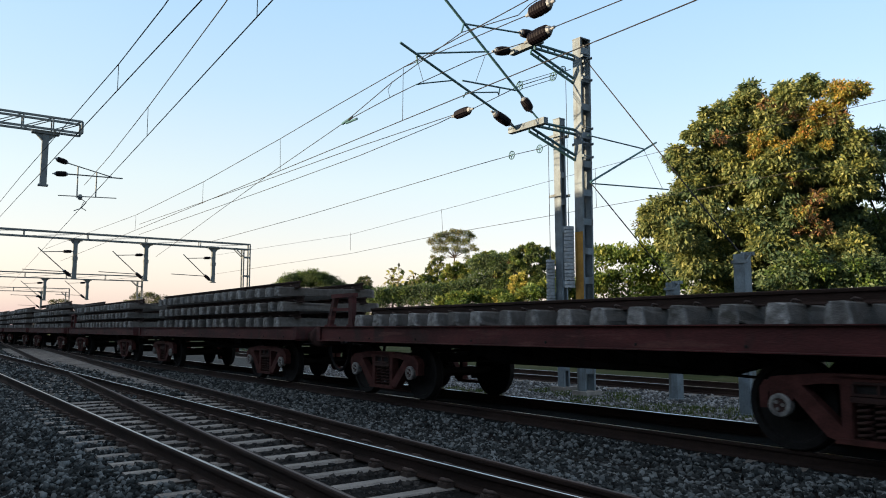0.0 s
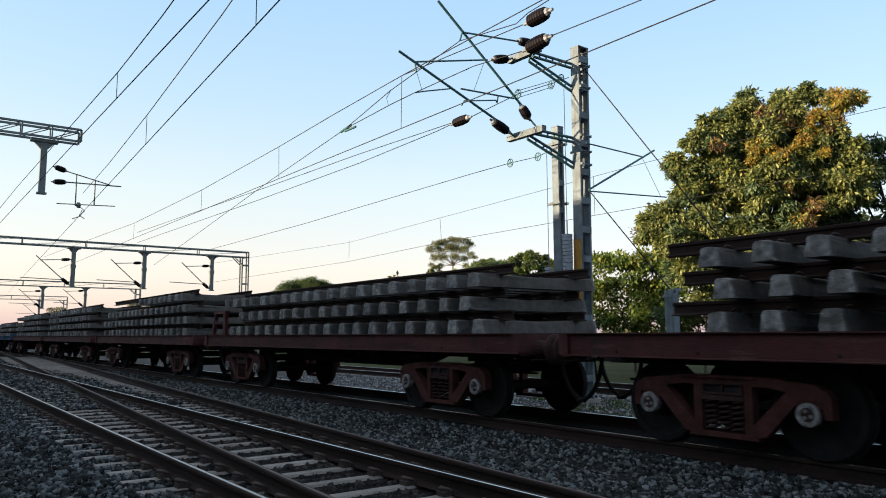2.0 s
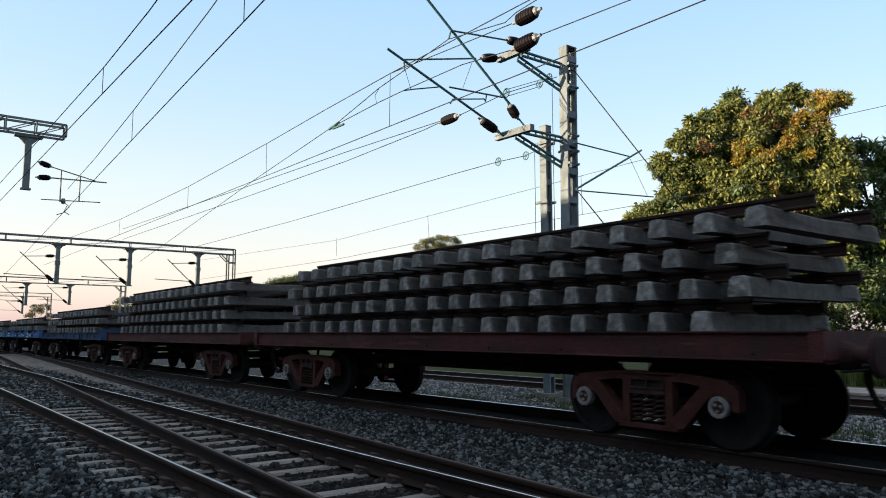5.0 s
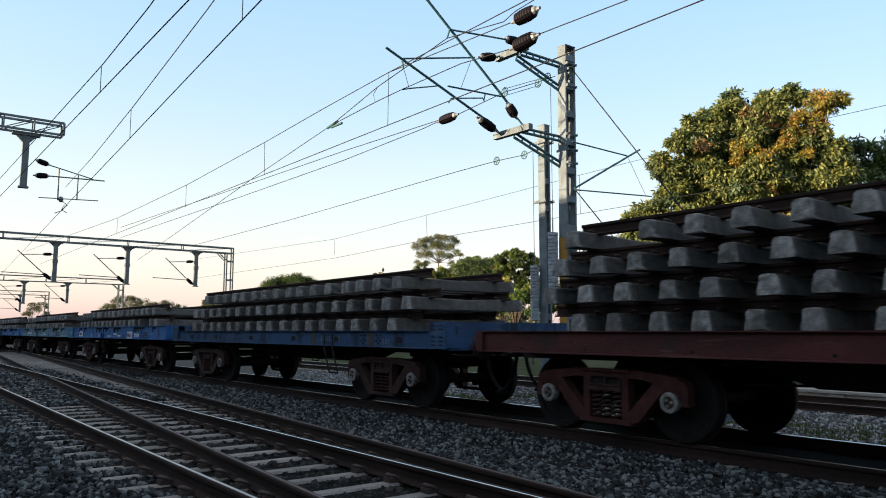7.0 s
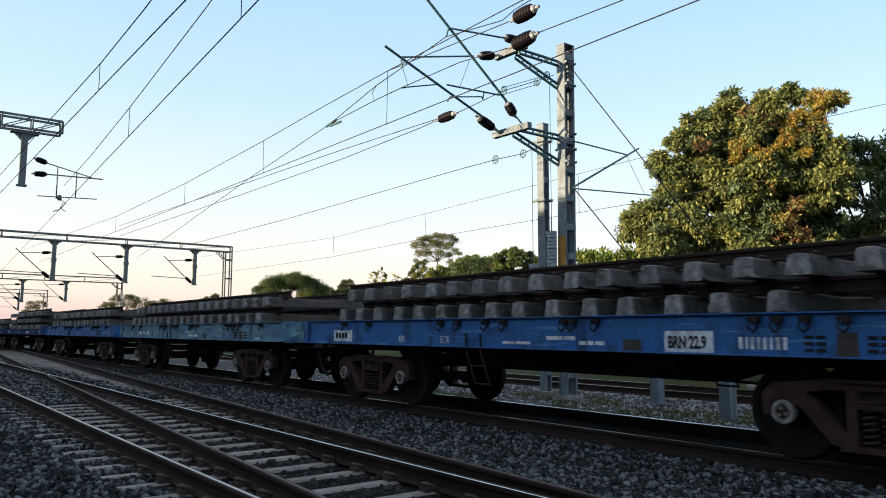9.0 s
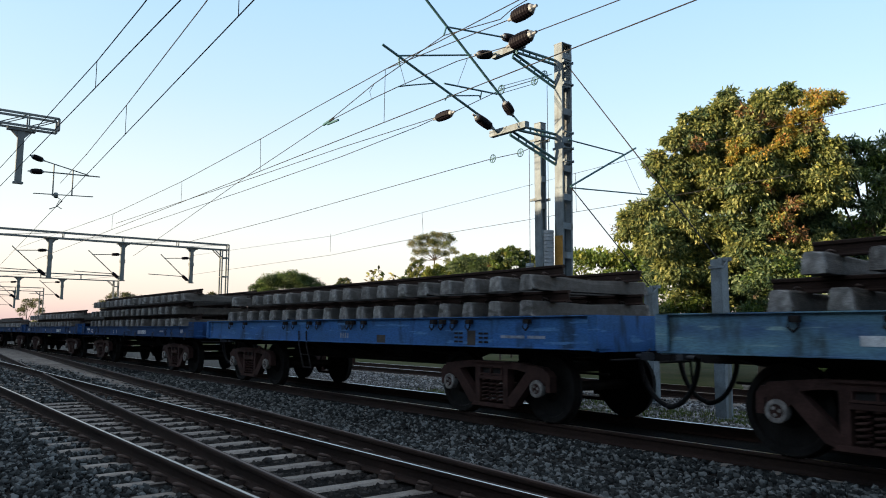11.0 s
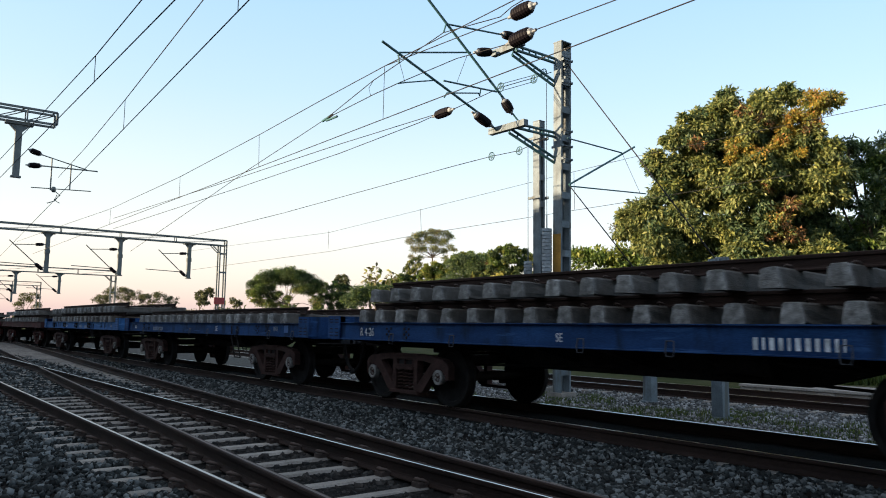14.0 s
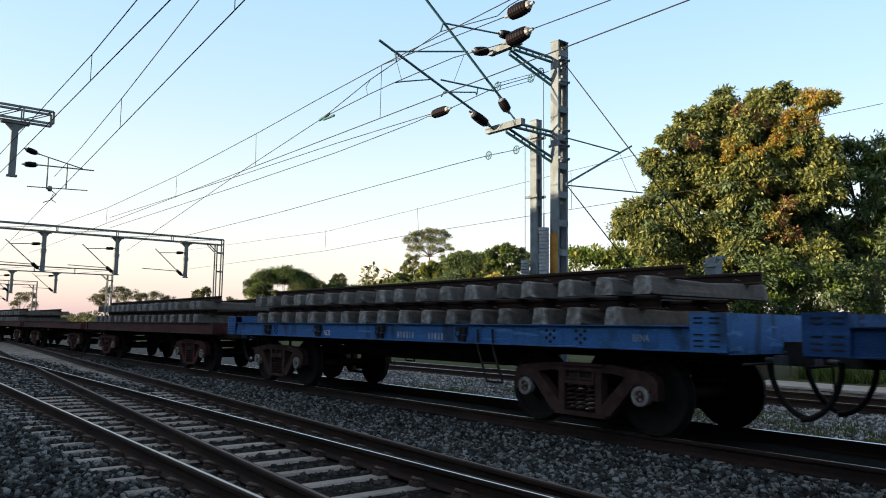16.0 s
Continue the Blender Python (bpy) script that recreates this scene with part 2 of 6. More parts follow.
MANGO = island_mat("mango_leaves", (0.045, 0.075, 0.030), (0.335, 0.335, 0.125), 0.55, (0.172, 0.208, 0.073), 0.3, 0.4)
MANGO_DEEP = island_mat("deep_mango_leaves", (0.028, 0.06, 0.030), (0.165, 0.215, 0.10), 0.5, (0.078, 0.125, 0.055), 0.3, 0.4)
VINE = island_mat("brown_vine_leaves", (0.05, 0.035, 0.02), (0.26, 0.13, 0.06), 0.6, (0.14, 0.08, 0.035), 0.3, 0.3)
RAIN = island_mat("rain_tree_leaves", (0.02, 0.045, 0.022), (0.105, 0.14, 0.062), 0.6, (0.055, 0.085, 0.038), 0.2, 0.35)
PALE_LEAF = island_mat("pale_dry_leaves", (0.10, 0.10, 0.05), (0.32, 0.29, 0.16), 0.65, (0.19, 0.18, 0.09), 0.2, 0.4)
BLOOM = island_mat("yellow_blossom", (0.14, 0.16, 0.03), (0.55, 0.46, 0.14), 0.6, (0.36, 0.31, 0.08), 0.2, 0.4)
DRY = island_mat("dry_twig_leaves", (0.07, 0.065, 0.03), (0.17, 0.15, 0.07), 0.7, (0.11, 0.10, 0.05), 0.3, 0.3)
GRASS = island_mat("grass_blades", (0.03, 0.055, 0.012), (0.12, 0.14, 0.035), 0.7, (0.06, 0.09, 0.02), 0.3, 0.3)
PALE_STONE = mat("pale_kerb_concrete", (0.32, 0.28, 0.25), 0.9, dark=0.7, scale=2, fine=30, bump=0.3)
SHADE_WALL = mat("shade_wall_render", (0.36, 0.35, 0.33), 0.9, dark=0.7, scale=0.6, fine=12, bump=0.3)
PATCH_BLUE = mat("fresh_blue_patch", (0.03, 0.12, 0.30), 0.7, dark=0.8)
FADED_WHITE = mat("faded_white_stencil", (0.26, 0.31, 0.38), 0.8, dark=0.5, scale=9, fine=70, bump=0.05)
FADED_BLUE = mat("faded_pale_blue_stencil", (0.085, 0.13, 0.19), 0.8, dark=0.5, scale=9, fine=70, bump=0.05)
FADED = mat("faded_stencil", (0.13, 0.062, 0.056), 0.8, dark=0.5, scale=9, fine=70, bump=0.05)

# ---- building helpers ----
class Form:
    """Collects faces for one mesh."""
    def __init__(self):
        self.v, self.f, self.m, self.s = [], [], [], []
        self.slot = 0

    def add(self, verts, faces, smooth=False):
        k = len(self.v)
        self.v += [tuple(p) for p in verts]
        for f in faces:
            self.f.append([k + i for i in f])
            self.m.append(self.slot)
            self.s.append(smooth)
        return self

    def box(self, a, b, m=None):
        (x0, y0, z0), (x1, y1, z1) = a, b
        vs = [Vector(p) for p in ((x0, y0, z0), (x1, y0, z0), (x1, y1, z0), (x0, y1, z0), (x0, y0, z1), (x1, y0, z1), (x1, y1, z1), (x0, y1, z1))]
        if m is not None:
            vs = [m @ p for p in vs]
        return self.add(vs, [(3, 2, 1, 0), (4, 5, 6, 7), (0, 1, 5, 4), (1, 2, 6, 5), (2, 3, 7, 6), (3, 0, 4, 7)])

    def cbox(self, a, b, c=0.01):
        """A box with its twelve edges chamfered."""
        lo, hi = Vector([min(p) for p in zip(a, b)]), Vector([max(p) for p in zip(a, b)])
        ce, h = (lo + hi) / 2, (hi - lo) / 2
        c = min(c, *(0.45 * x for x in h))
        bm = bmesh.new()
        for sx in (-1, 1):
            for sy in (-1, 1):
                for sz in (-1, 1):
                    for d in ((c, 0, 0), (0, c, 0), (0, 0, c)):
                        bm.verts.new((ce.x + sx * (h.x - d[0]), ce.y + sy * (h.y - d[1]), ce.z + sz * (h.z - d[2])))
        bmesh.ops.convex_hull(bm, input=bm.verts)
        bmesh.ops.dissolve_limit(bm, angle_limit=0.01, verts=bm.verts, edges=bm.edges)
        bm.verts.index_update()
        self.add([p.co.copy() for p in bm.verts], [[p.index for p in f.verts] for f in bm.faces])
        bm.free()
        return self

    def prism(self, outline, axis, a, b):
        """An outline (two coordinates) drawn out along an axis from a to b; others in cyclic order."""
        i = "xyz".index(axis)
        def at(p, d):
            r = [0, 0, 0]
            r[i], r[(i + 1) % 3], r[(i + 2) % 3] = d, p[0], p[1]
            return r
        n = len(outline)
        area = sum(outline[k][0] * outline[(k + 1) % n][1] - outline[(k + 1) % n][0] * outline[k][1] for k in range(n))
        if (area < 0) != (b < a):
            outline = outline[::-1]
        vs = [at(p, a) for p in outline] + [at(p, b) for p in outline]
        fs = [tuple(range(n))[::-1], tuple(range(n, 2 * n))] + [(k, (k + 1) % n, n + (k + 1) % n, n + k) for k in range(n)]
        return self.add(vs, fs)

    def rod(self, p, q, r, n=10, r2=None, caps=True):
        p, q = Vector(p), Vector(q)
        m = (q - p).to_track_quat("Z", "Y").to_matrix()
        r2 = r if r2 is None else r2
        ring = [(math.cos(2 * math.pi * k / n), math.sin(2 * math.pi * k / n)) for k in range(n)]
        A, B = [p + m @ Vector((x * r, y * r, 0)) for x, y in ring], [q + m @ Vector((x * r2, y * r2, 0)) for x, y in ring]
        self.add(A + B, [(k, (k + 1) % n, n + (k + 1) % n, n + k) for k in range(n)], True)
        if caps:
            self.add(A, [tuple(range(n))[::-1]])
            self.add(B, [tuple(range(n))])
        return self

    def bend(self, pts, r, n=8):
        """A tube through points."""
        pts = [Vector(p) for p in pts]
        rings = []
        for k, p in enumerate(pts):
            d = (pts[min(k + 1, len(pts) - 1)] - pts[max(k - 1, 0)])
            m = d.to_track_quat("Z", "Y").to_matrix()
            rings.append([p + m @ Vector((r * math.cos(2 * math.pi * j / n), r * math.sin(2 * math.pi * j / n), 0)) for j in range(n)])
        vs = [p for ring in rings for p in ring]
        fs = [(a * n + j, a * n + (j + 1) % n, (a + 1) * n + (j + 1) % n, (a + 1) * n + j) for a in range(len(pts) - 1) for j in range(n)]
        self.add(vs, fs, True)
        self.add(rings[0], [tuple(range(n))[::-1]])
        return self.add(rings[-1], [tuple(range(n))])

    def turned(self, p, q, rings, n=14):
        """Turned on the axis p to q: rings of (share of the way, radius)."""
        p, q = Vector(p), Vector(q)
        m = (q - p).to_track_quat("Z", "Y").to_matrix()
        vs = [p + (q - p) * t + m @ Vector((r * math.cos(2 * math.pi * j / n), r * math.sin(2 * math.pi * j / n), 0)) for t, r in rings for j in range(n)]
        fs = [(a * n + j, a * n + (j + 1) % n, (a + 1) * n + (j + 1) % n, (a + 1) * n + j) for a in range(len(rings) - 1) for j in range(n)]
        fs += [tuple(range(n))[::-1], tuple((len(rings) - 1) * n + j for j in range(n))]
        return self.add(vs, fs)

    def mesh(self, name, *mats):
        me = bpy.data.meshes.new(name)
        me.from_pydata(self.v, [], self.f)
        for m in mats:
            me.materials.append(m)
        me.polygons.foreach_set("material_index", self.m)
        me.polygons.foreach_set("use_smooth", self.s)
        me.update()
        return me


def thing(name, at, label, category, group="", kind=""):
    ob = new(name)
    ob.matrix_basis = at
    return tagged(ob, label, category, group, kind)


def part(name, form, material, parent, label=""):
    """One mesh object under a thing or part, in its thing's space. form: a Form, or a mesh to share."""
    mats = material if isinstance(material, (tuple, list)) else (material,)
    ob = new(name, form if isinstance(form, bpy.types.Mesh) else form.mesh(name, *mats))
    ob.parent = parent
    return tagged(ob, label) if label else ob


# ---- heights and lines of the place ----
GAUGE = 1.743                      # between rail-head centres
NEAR_Y, NEAR_Z = 3.25, 0.103       # near line, centre and rail top
TRAIN_Y = 8.85                     # train's line, rail top at z = 0
FAR_Y, FAR_Z = 16.47, -0.10
RAIL_H = 0.172


def branch(x):
    """How far the branch line has swung away from the near line."""
    u = -x
    return 0.06 + 0.0684 * u if u > 5 else 0.402 * (max(u + 6.7, 0) / 11.7) ** 2


def ground_z(y):
    return float(np.interp(y, [-60, -6, 0.2, 1.6, 4.9, 6.6, 7.2, 10.5, 11.4, 14.3, 15, 18, 18.8, 60], [-0.5, -0.42, -0.26, -0.092, -0.092, -0.22, -0.165, -0.165, -0.33, -0.33, -0.30, -0.30, -0.36, -0.45]))


def build_ground():
    ys = sorted({*np.arange(-6, 20, 0.4).round(3), -3000, -800, -200, -60, -25, -12, 24, 30, 40, 60, 120, 300, 900, 3000, 18.8})
    xs = sorted({*np.arange(-70, 12, 1.0), -4000, -1500, -600, -300, -200, -150, -110, -90, 20, 40, 80, 200, 600, 2000})
    f = Form()
    vs = [(x, y, ground_z(y) + 0.02 * noise.noise(Vector((x * 0.7, y * 0.7, 0))) - (0.0 if -70 < x < 12 else 0.03)) for x in xs for y in ys]
    n = len(ys)
    f.add(vs, [])
    for i in range(len(xs) - 1):
        for j in range(n - 1):
            # slot 2: dark bed strips, the wagons' shadow painted in under the train
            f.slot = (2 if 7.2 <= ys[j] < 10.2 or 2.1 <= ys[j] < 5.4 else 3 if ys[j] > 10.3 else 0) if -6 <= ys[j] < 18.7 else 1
            f.f.append([i * n + j, (i + 1) * n + j, (i + 1) * n + j + 1, i * n + j + 1])
            f.m.append(f.slot)
            f.s.append(True)
    g = new("ground", f.mesh("ground", BALLAST, SOIL, DARK_BED, GRAVEL))
    tagged(g, "grey ballast and grassy trackside soil", "ground", kind="structure")


build_ground()

# rail section, width and height, foot at 0
RAIL_HALF = [(0.068, 0.0), (0.068, 0.012), (0.018, 0.030), (0.0095, 0.045), (0.0095, 0.118), (0.034, 0.132), (0.036, 0.160), (0.029, 0.1695), (0.015, RAIL_H)]
SLIGHT = [(0.031, 0.1690), (0.023, RAIL_H)]      # less so
ROUNDED = [(0.035, 0.1660), (0.010, RAIL_H)]     # a worn, rounded crown


def rail_form(path, crown=None):
    """A rail drawn along points of its foot's centre line. Slot 1: running surface."""
    f = Form()
    half = RAIL_HALF[:-2] + (crown or RAIL_HALF[-2:])
    section = half + [(-x, z) for x, z in reversed(half)]
    n = len(section)
    vs = []
    for k, p in enumerate(path):
        d = Vector(path[min(k + 1, len(path) - 1)]) - Vector(path[max(k - 1, 0)])
        side = Vector((-d.y, d.x, 0)).normalized()
        vs += [Vector(p) + side * x + Vector((0, 0, z)) for x, z in section]
    f.add(vs, [])
    for a in range(len(path) - 1):
        for j in range(n):
            f.slot = 1 if (j in (7, 9) if crown else j == 8) else 0
            f.f.append([a * n + j, a * n + (j + 1) % n, (a + 1) * n + (j + 1) % n, (a + 1) * n + j])
            f.m.append(f.slot)
            f.s.append(False)
    f.slot = 0
    f.f += [list(range(n))[::-1], [(len(path) - 1) * n + j for j in range(n)]]
    f.m += [0, 0]
    f.s += [False, False]
    return f


def sleeper_form(half=1.375, extra=0.0, slim=0.0):
    """Prestressed sleeper across y, foot at 0; extra: longer on the far side (turnout bearers)."""
    f = Form()
    secs = [(-half, 0.125, 0.088, 0.205), (-half + 0.02, 0.132, 0.098, 0.226), (-0.84, 0.132, 0.096, 0.218), (0, 0.118, 0.090, 0.190), (0.84, 0.132, 0.096, 0.218), (half - 0.02, 0.132, 0.098, 0.226), (half, 0.125, 0.088, 0.205)]
    if extra:
        secs = [(-half, 0.125, 0.10, 0.215), (half + extra, 0.125, 0.10, 0.215)]
    vs = []
    for y, wb, wt, h in secs:
        wt -= slim
        vs += [(-wb, y, 0), (-wt - 0.004, y, h - 0.025), (-wt + 0.02, y, h), (wt - 0.02, y, h), (wt + 0.004, y, h - 0.025), (wb, y, 0)]
    n = 6
    fs = [(a * n + j, (a + 1) * n + j, (a + 1) * n + (j + 1) % n, a * n + (j + 1) % n) for a in range(len(secs) - 1) for j in range(n)]
    fs += [tuple(range(n)), tuple((len(secs) - 1) * n + j for j in range(n))[::-1]]
    return f.add(vs, fs)




def chipped_sleeper(seed):
    """A lifted sleeper: knocked corners and uneven faces towards its ends."""
    rng = random.Random(seed)
    f = Form()
    secs = []
    for y, wb, wt, h in [(-1.375, 0.129, 0.093, 0.219), (-1.362, 0.132, 0.098, 0.226), (-1.20, 0.132, 0.098, 0.226), (-0.84, 0.132, 0.096, 0.218), (0, 0.118, 0.090, 0.190), (0.84, 0.132, 0.096, 0.218), (1.20, 0.132, 0.098, 0.226), (1.362, 0.132, 0.098, 0.226), (1.375, 0.129, 0.093, 0.219)]:
        end = abs(y) > 1.3
        row = [(-wb, 0), (-wb + 0.003, 0.05), (-wt - 0.012, h * 0.66), (-wt - 0.003, h - 0.022), (-wt + 0.022, h), (0, h + 0.002), (wt - 0.022, h), (wt + 0.003, h - 0.022), (wt + 0.012, h * 0.66), (wb - 0.003, 0.05), (wb, 0)]
        j = 0.0045
        pts = []
        for i, (x, z) in enumerate(row):
            chip = rng.random() < (0.2 if end else 0.06) and i not in (5,)
            k = 1 - (rng.uniform(0.05, 0.18) if chip else 0)
            lift = rng.uniform(0.0, 0.02) if chip and i in (0, 10) else 0.0
            drop = rng.uniform(0.0, 0.03) if chip and 2 < i < 8 else 0.0
            pts.append((x * k + rng.uniform(-j, j), y, max(0.0, z + rng.uniform(-j, j) * (0 if i in (0, 10) else 1) + lift - drop)))
        secs.append(pts)
    n = 11
    f.add([p for row in secs for p in row], [(a * n + j, (a + 1) * n + j, (a + 1) * n + (j + 1) % n, a * n + (j + 1) % n) for a in range(len(secs) - 1) for j in range(n)])
    f.add(secs[0] + [(0.0, -1.3752, 0.11)], [(j, (j + 1) % n, n) for j in range(n)])
    f.add(secs[-1] + [(0.0, 1.3752, 0.11)], [((j + 1) % n, j, n) for j in range(n)])
    return f


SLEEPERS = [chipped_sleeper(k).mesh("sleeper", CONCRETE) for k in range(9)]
TRACK_SLEEPER = sleeper_form(slim=0.018).mesh("sleeper", TRACK_CONCRETE)


# ---- the train ----
PITCH = 14.645
ORIGIN = -91.75                    # middle of wagon 0 at 8 s


def run(t):
    """How far the train has come, from its place at 8 s."""
    u = t - 8
    slip = float(np.interp(t, [0, 1, 2, 3, 4, 5.2, 6.5, 8, 9, 10, 11.5, 12.5, 13.5, 14.5, 16], [-0.94, -1.0, -1.14, -1.15, -1.06, -0.95, -0.88, -0.84, -0.83, -0.70, -0.42, -0.24, -0.12, -0.04, -0.03]))
    return 11.631 * u + 0.0306 * u * u + slip


def side_frame_form():
    """Cast side frame: deep top member, two triangular windows, a spring opening between columns."""
    f = Form()
    def bar(pts, y0=-1.17, y1=-1.03):
        f.prism([(z, x) for x, z in pts], "y", y0, y1)
    bar([(-1.16, 0.74), (-1.10, 0.80), (-0.55, 0.86), (0.55, 0.86), (1.10, 0.80), (1.16, 0.74), (0.95, 0.69), (0.55, 0.755), (-0.55, 0.755), (-0.95, 0.69)])
    bar([(-0.42, 0.865), (0.42, 0.865), (0.42, 0.835), (-0.42, 0.835)], -1.20, -1.0)
    for s in (-1, 1):
        bar([(s * 1.18, 0.76), (s * 1.24, 0.68), (s * 1.24, 0.46), (s * 1.16, 0.46), (s * 1.14, 0.64), (s * 0.88, 0.66), (s * 0.86, 0.72)])
        bar([(s * 0.98, 0.72), (s * 0.80, 0.755), (s * 0.34, 0.30), (s * 0.40, 0.19), (s * 0.52, 0.22)])
        bar([(s * 0.37, 0.80), (s * 0.27, 0.80), (s * 0.27, 0.22), (s * 0.37, 0.22)])
        f.cbox((s * 1.0 - 0.13, -1.16, 0.55), (s * 1.0 + 0.13, -1.02, 0.66), 0.02)
    bar([(-0.44, 0.17), (0.44, 0.17), (0.40, 0.225), (-0.40, 0.225)], -1.20, -1.0)
    return f


def spring_form():
    return Form().bend([(0.066 * math.cos(a), -1.10 + 0.066 * math.sin(a), 0.225 + 0.36 * a / 37.7) for a in np.arange(0, 37.8, 0.63)], 0.017, 5)


def wheelset_form():
    f = Form()
    f.rod((0, -1.10, 0), (0, 1.10, 0), 0.075, 12)
    for s in (-1, 1):
        f.turned((0, s * 0.80, 0), (0, s * 0.945, 0), [(0, 0.12), (0, 0.40), (0.01, 0.53), (0.22, 0.53), (0.24, 0.502), (0.95, 0.496), (1.0, 0.485), (1.0, 0.42), (0.72, 0.40), (0.62, 0.20), (0.95, 0.14), (0.95, 0.08)], 28)
    return f


def cap_form():
    f = Form()
    f.turned((0, -1.10, 0), (0, -1.215, 0), [(0, 0.115), (0.6, 0.118), (0.7, 0.128), (0.95, 0.124), (1.0, 0.112), (1.0, 0.080), (0.88, 0.072)], 20)
    f.slot = 1
    f.rod((0, -1.19, 0), (0, -1.204, 0), 0.074, 18)
    f.slot = 0
    for k in range(3):
        a = 2.094 * k + 0.4
        f.rod((0.042 * math.cos(a), -1.20, 0.042 * math.sin(a)), (0.042 * math.cos(a), -1.225, 0.042 * math.sin(a)), 0.02, 6)
    return f


def mirrored(form):
    g = Form()
    g.v = [(x, -y, z) for x, y, z in form.v]
    g.f, g.m, g.s = [list(reversed(q)) for q in form.f], list(form.m), list(form.s)
    return g


FRAME_NEAR, FRAME_FAR = side_frame_form().mesh("side_frame", BOGIE), mirrored(side_frame_form()).mesh("side_frame", BOGIE)
BOGIE_RED = mat("bogie_oxide_red", (0.085, 0.027, 0.022), 0.85, dark=0.5, scale=5, fine=50, bump=0.3, spec=0.15)
FRAME_NEAR_RED, FRAME_FAR_RED = side_frame_form().mesh("side_frame", BOGIE_RED), mirrored(side_frame_form()).mesh("side_frame", BOGIE_RED)


def bolster_end_form():
    """Cast end of the bolster: a plate with two pockets, proud of the side frame."""
    f = Form().cbox((-0.26, -1.185, 0.65), (0.26, -1.10, 0.675), 0.008).cbox((-0.24, -1.185, 0.765), (0.24, -1.10, 0.79), 0.008)
    for x in (-0.245, 0.0, 0.245):
        f.cbox((x - 0.014, -1.185, 0.675), (x + 0.014, -1.10, 0.765), 0.005)
    return f.cbox((-0.24, -1.13, 0.675), (0.24, -1.10, 0.765), 0.004)


BOLSTER_END = bolster_end_form().mesh("bolster_end", BOGIE)
SPRING = spring_form().mesh("spring", BOGIE)
SPRING_SEAT = Form().cbox((-0.27, -1.19, 0.585), (0.27, -0.98, 0.64), 0.012).mesh("spring_seat", BOGIE)
WHEELSET = wheelset_form().mesh("wheelset", WHEEL)
CAP_NEAR, CAP_FAR = cap_form().mesh("axle_cap", CAP, BOGIE), mirrored(cap_form()).mesh("axle_cap", CAP, BOGIE)
BOLSTER = Form().cbox((-0.22, -1.14, 0.645), (0.22, 1.14, 0.82), 0.03).cbox((-0.3, -0.3, 0.86), (0.3, 0.3, 0.93), 0.03).mesh("bolster", UNDER)
BEAM = Form().cbox((-0.05, -0.95, 0.36), (0.05, 0.95, 0.46), 0.015).cbox((0.05, -0.9, 0.30), (0.13, -0.70, 0.52), 0.02).cbox((0.05, 0.7, 0.30), (0.13, 0.9, 0.52), 0.02).mesh("brake_beam", UNDER)
AXLES = (-5.55, -3.55, 3.55, 5.55)
PAINTS = {"red": RED, "blue": BLUE, "navy": NAVY, "dusty": DUSTY_BLUE, "pale": PALE_BLUE}


def sill_form(lo, hi):
    """Outward-facing channel, far side mirrored."""
    f = Form()
    f.prism([(-1.36, lo), (-1.425, lo), (-1.425, lo + 0.014), (-1.374, lo + 0.016), (-1.374, hi - 0.016), (-1.425, hi - 0.014), (-1.425, hi), (-1.36, hi)], "x", -6.858, 6.858)
    return f


def hook_form(z):
    """Dark lashing hook with its drop link, hung from the sill's top flange."""
    f = Form().cbox((-0.05, -1.455, z - 0.05), (0.05, -1.372, z + 0.02), 0.012)
    return f.bend([(-0.045, -1.45, z), (-0.055, -1.455, z - 0.10), (0, -1.455, z - 0.145), (0.055, -1.455, z - 0.10), (0.045, -1.45, z)], 0.013, 6)


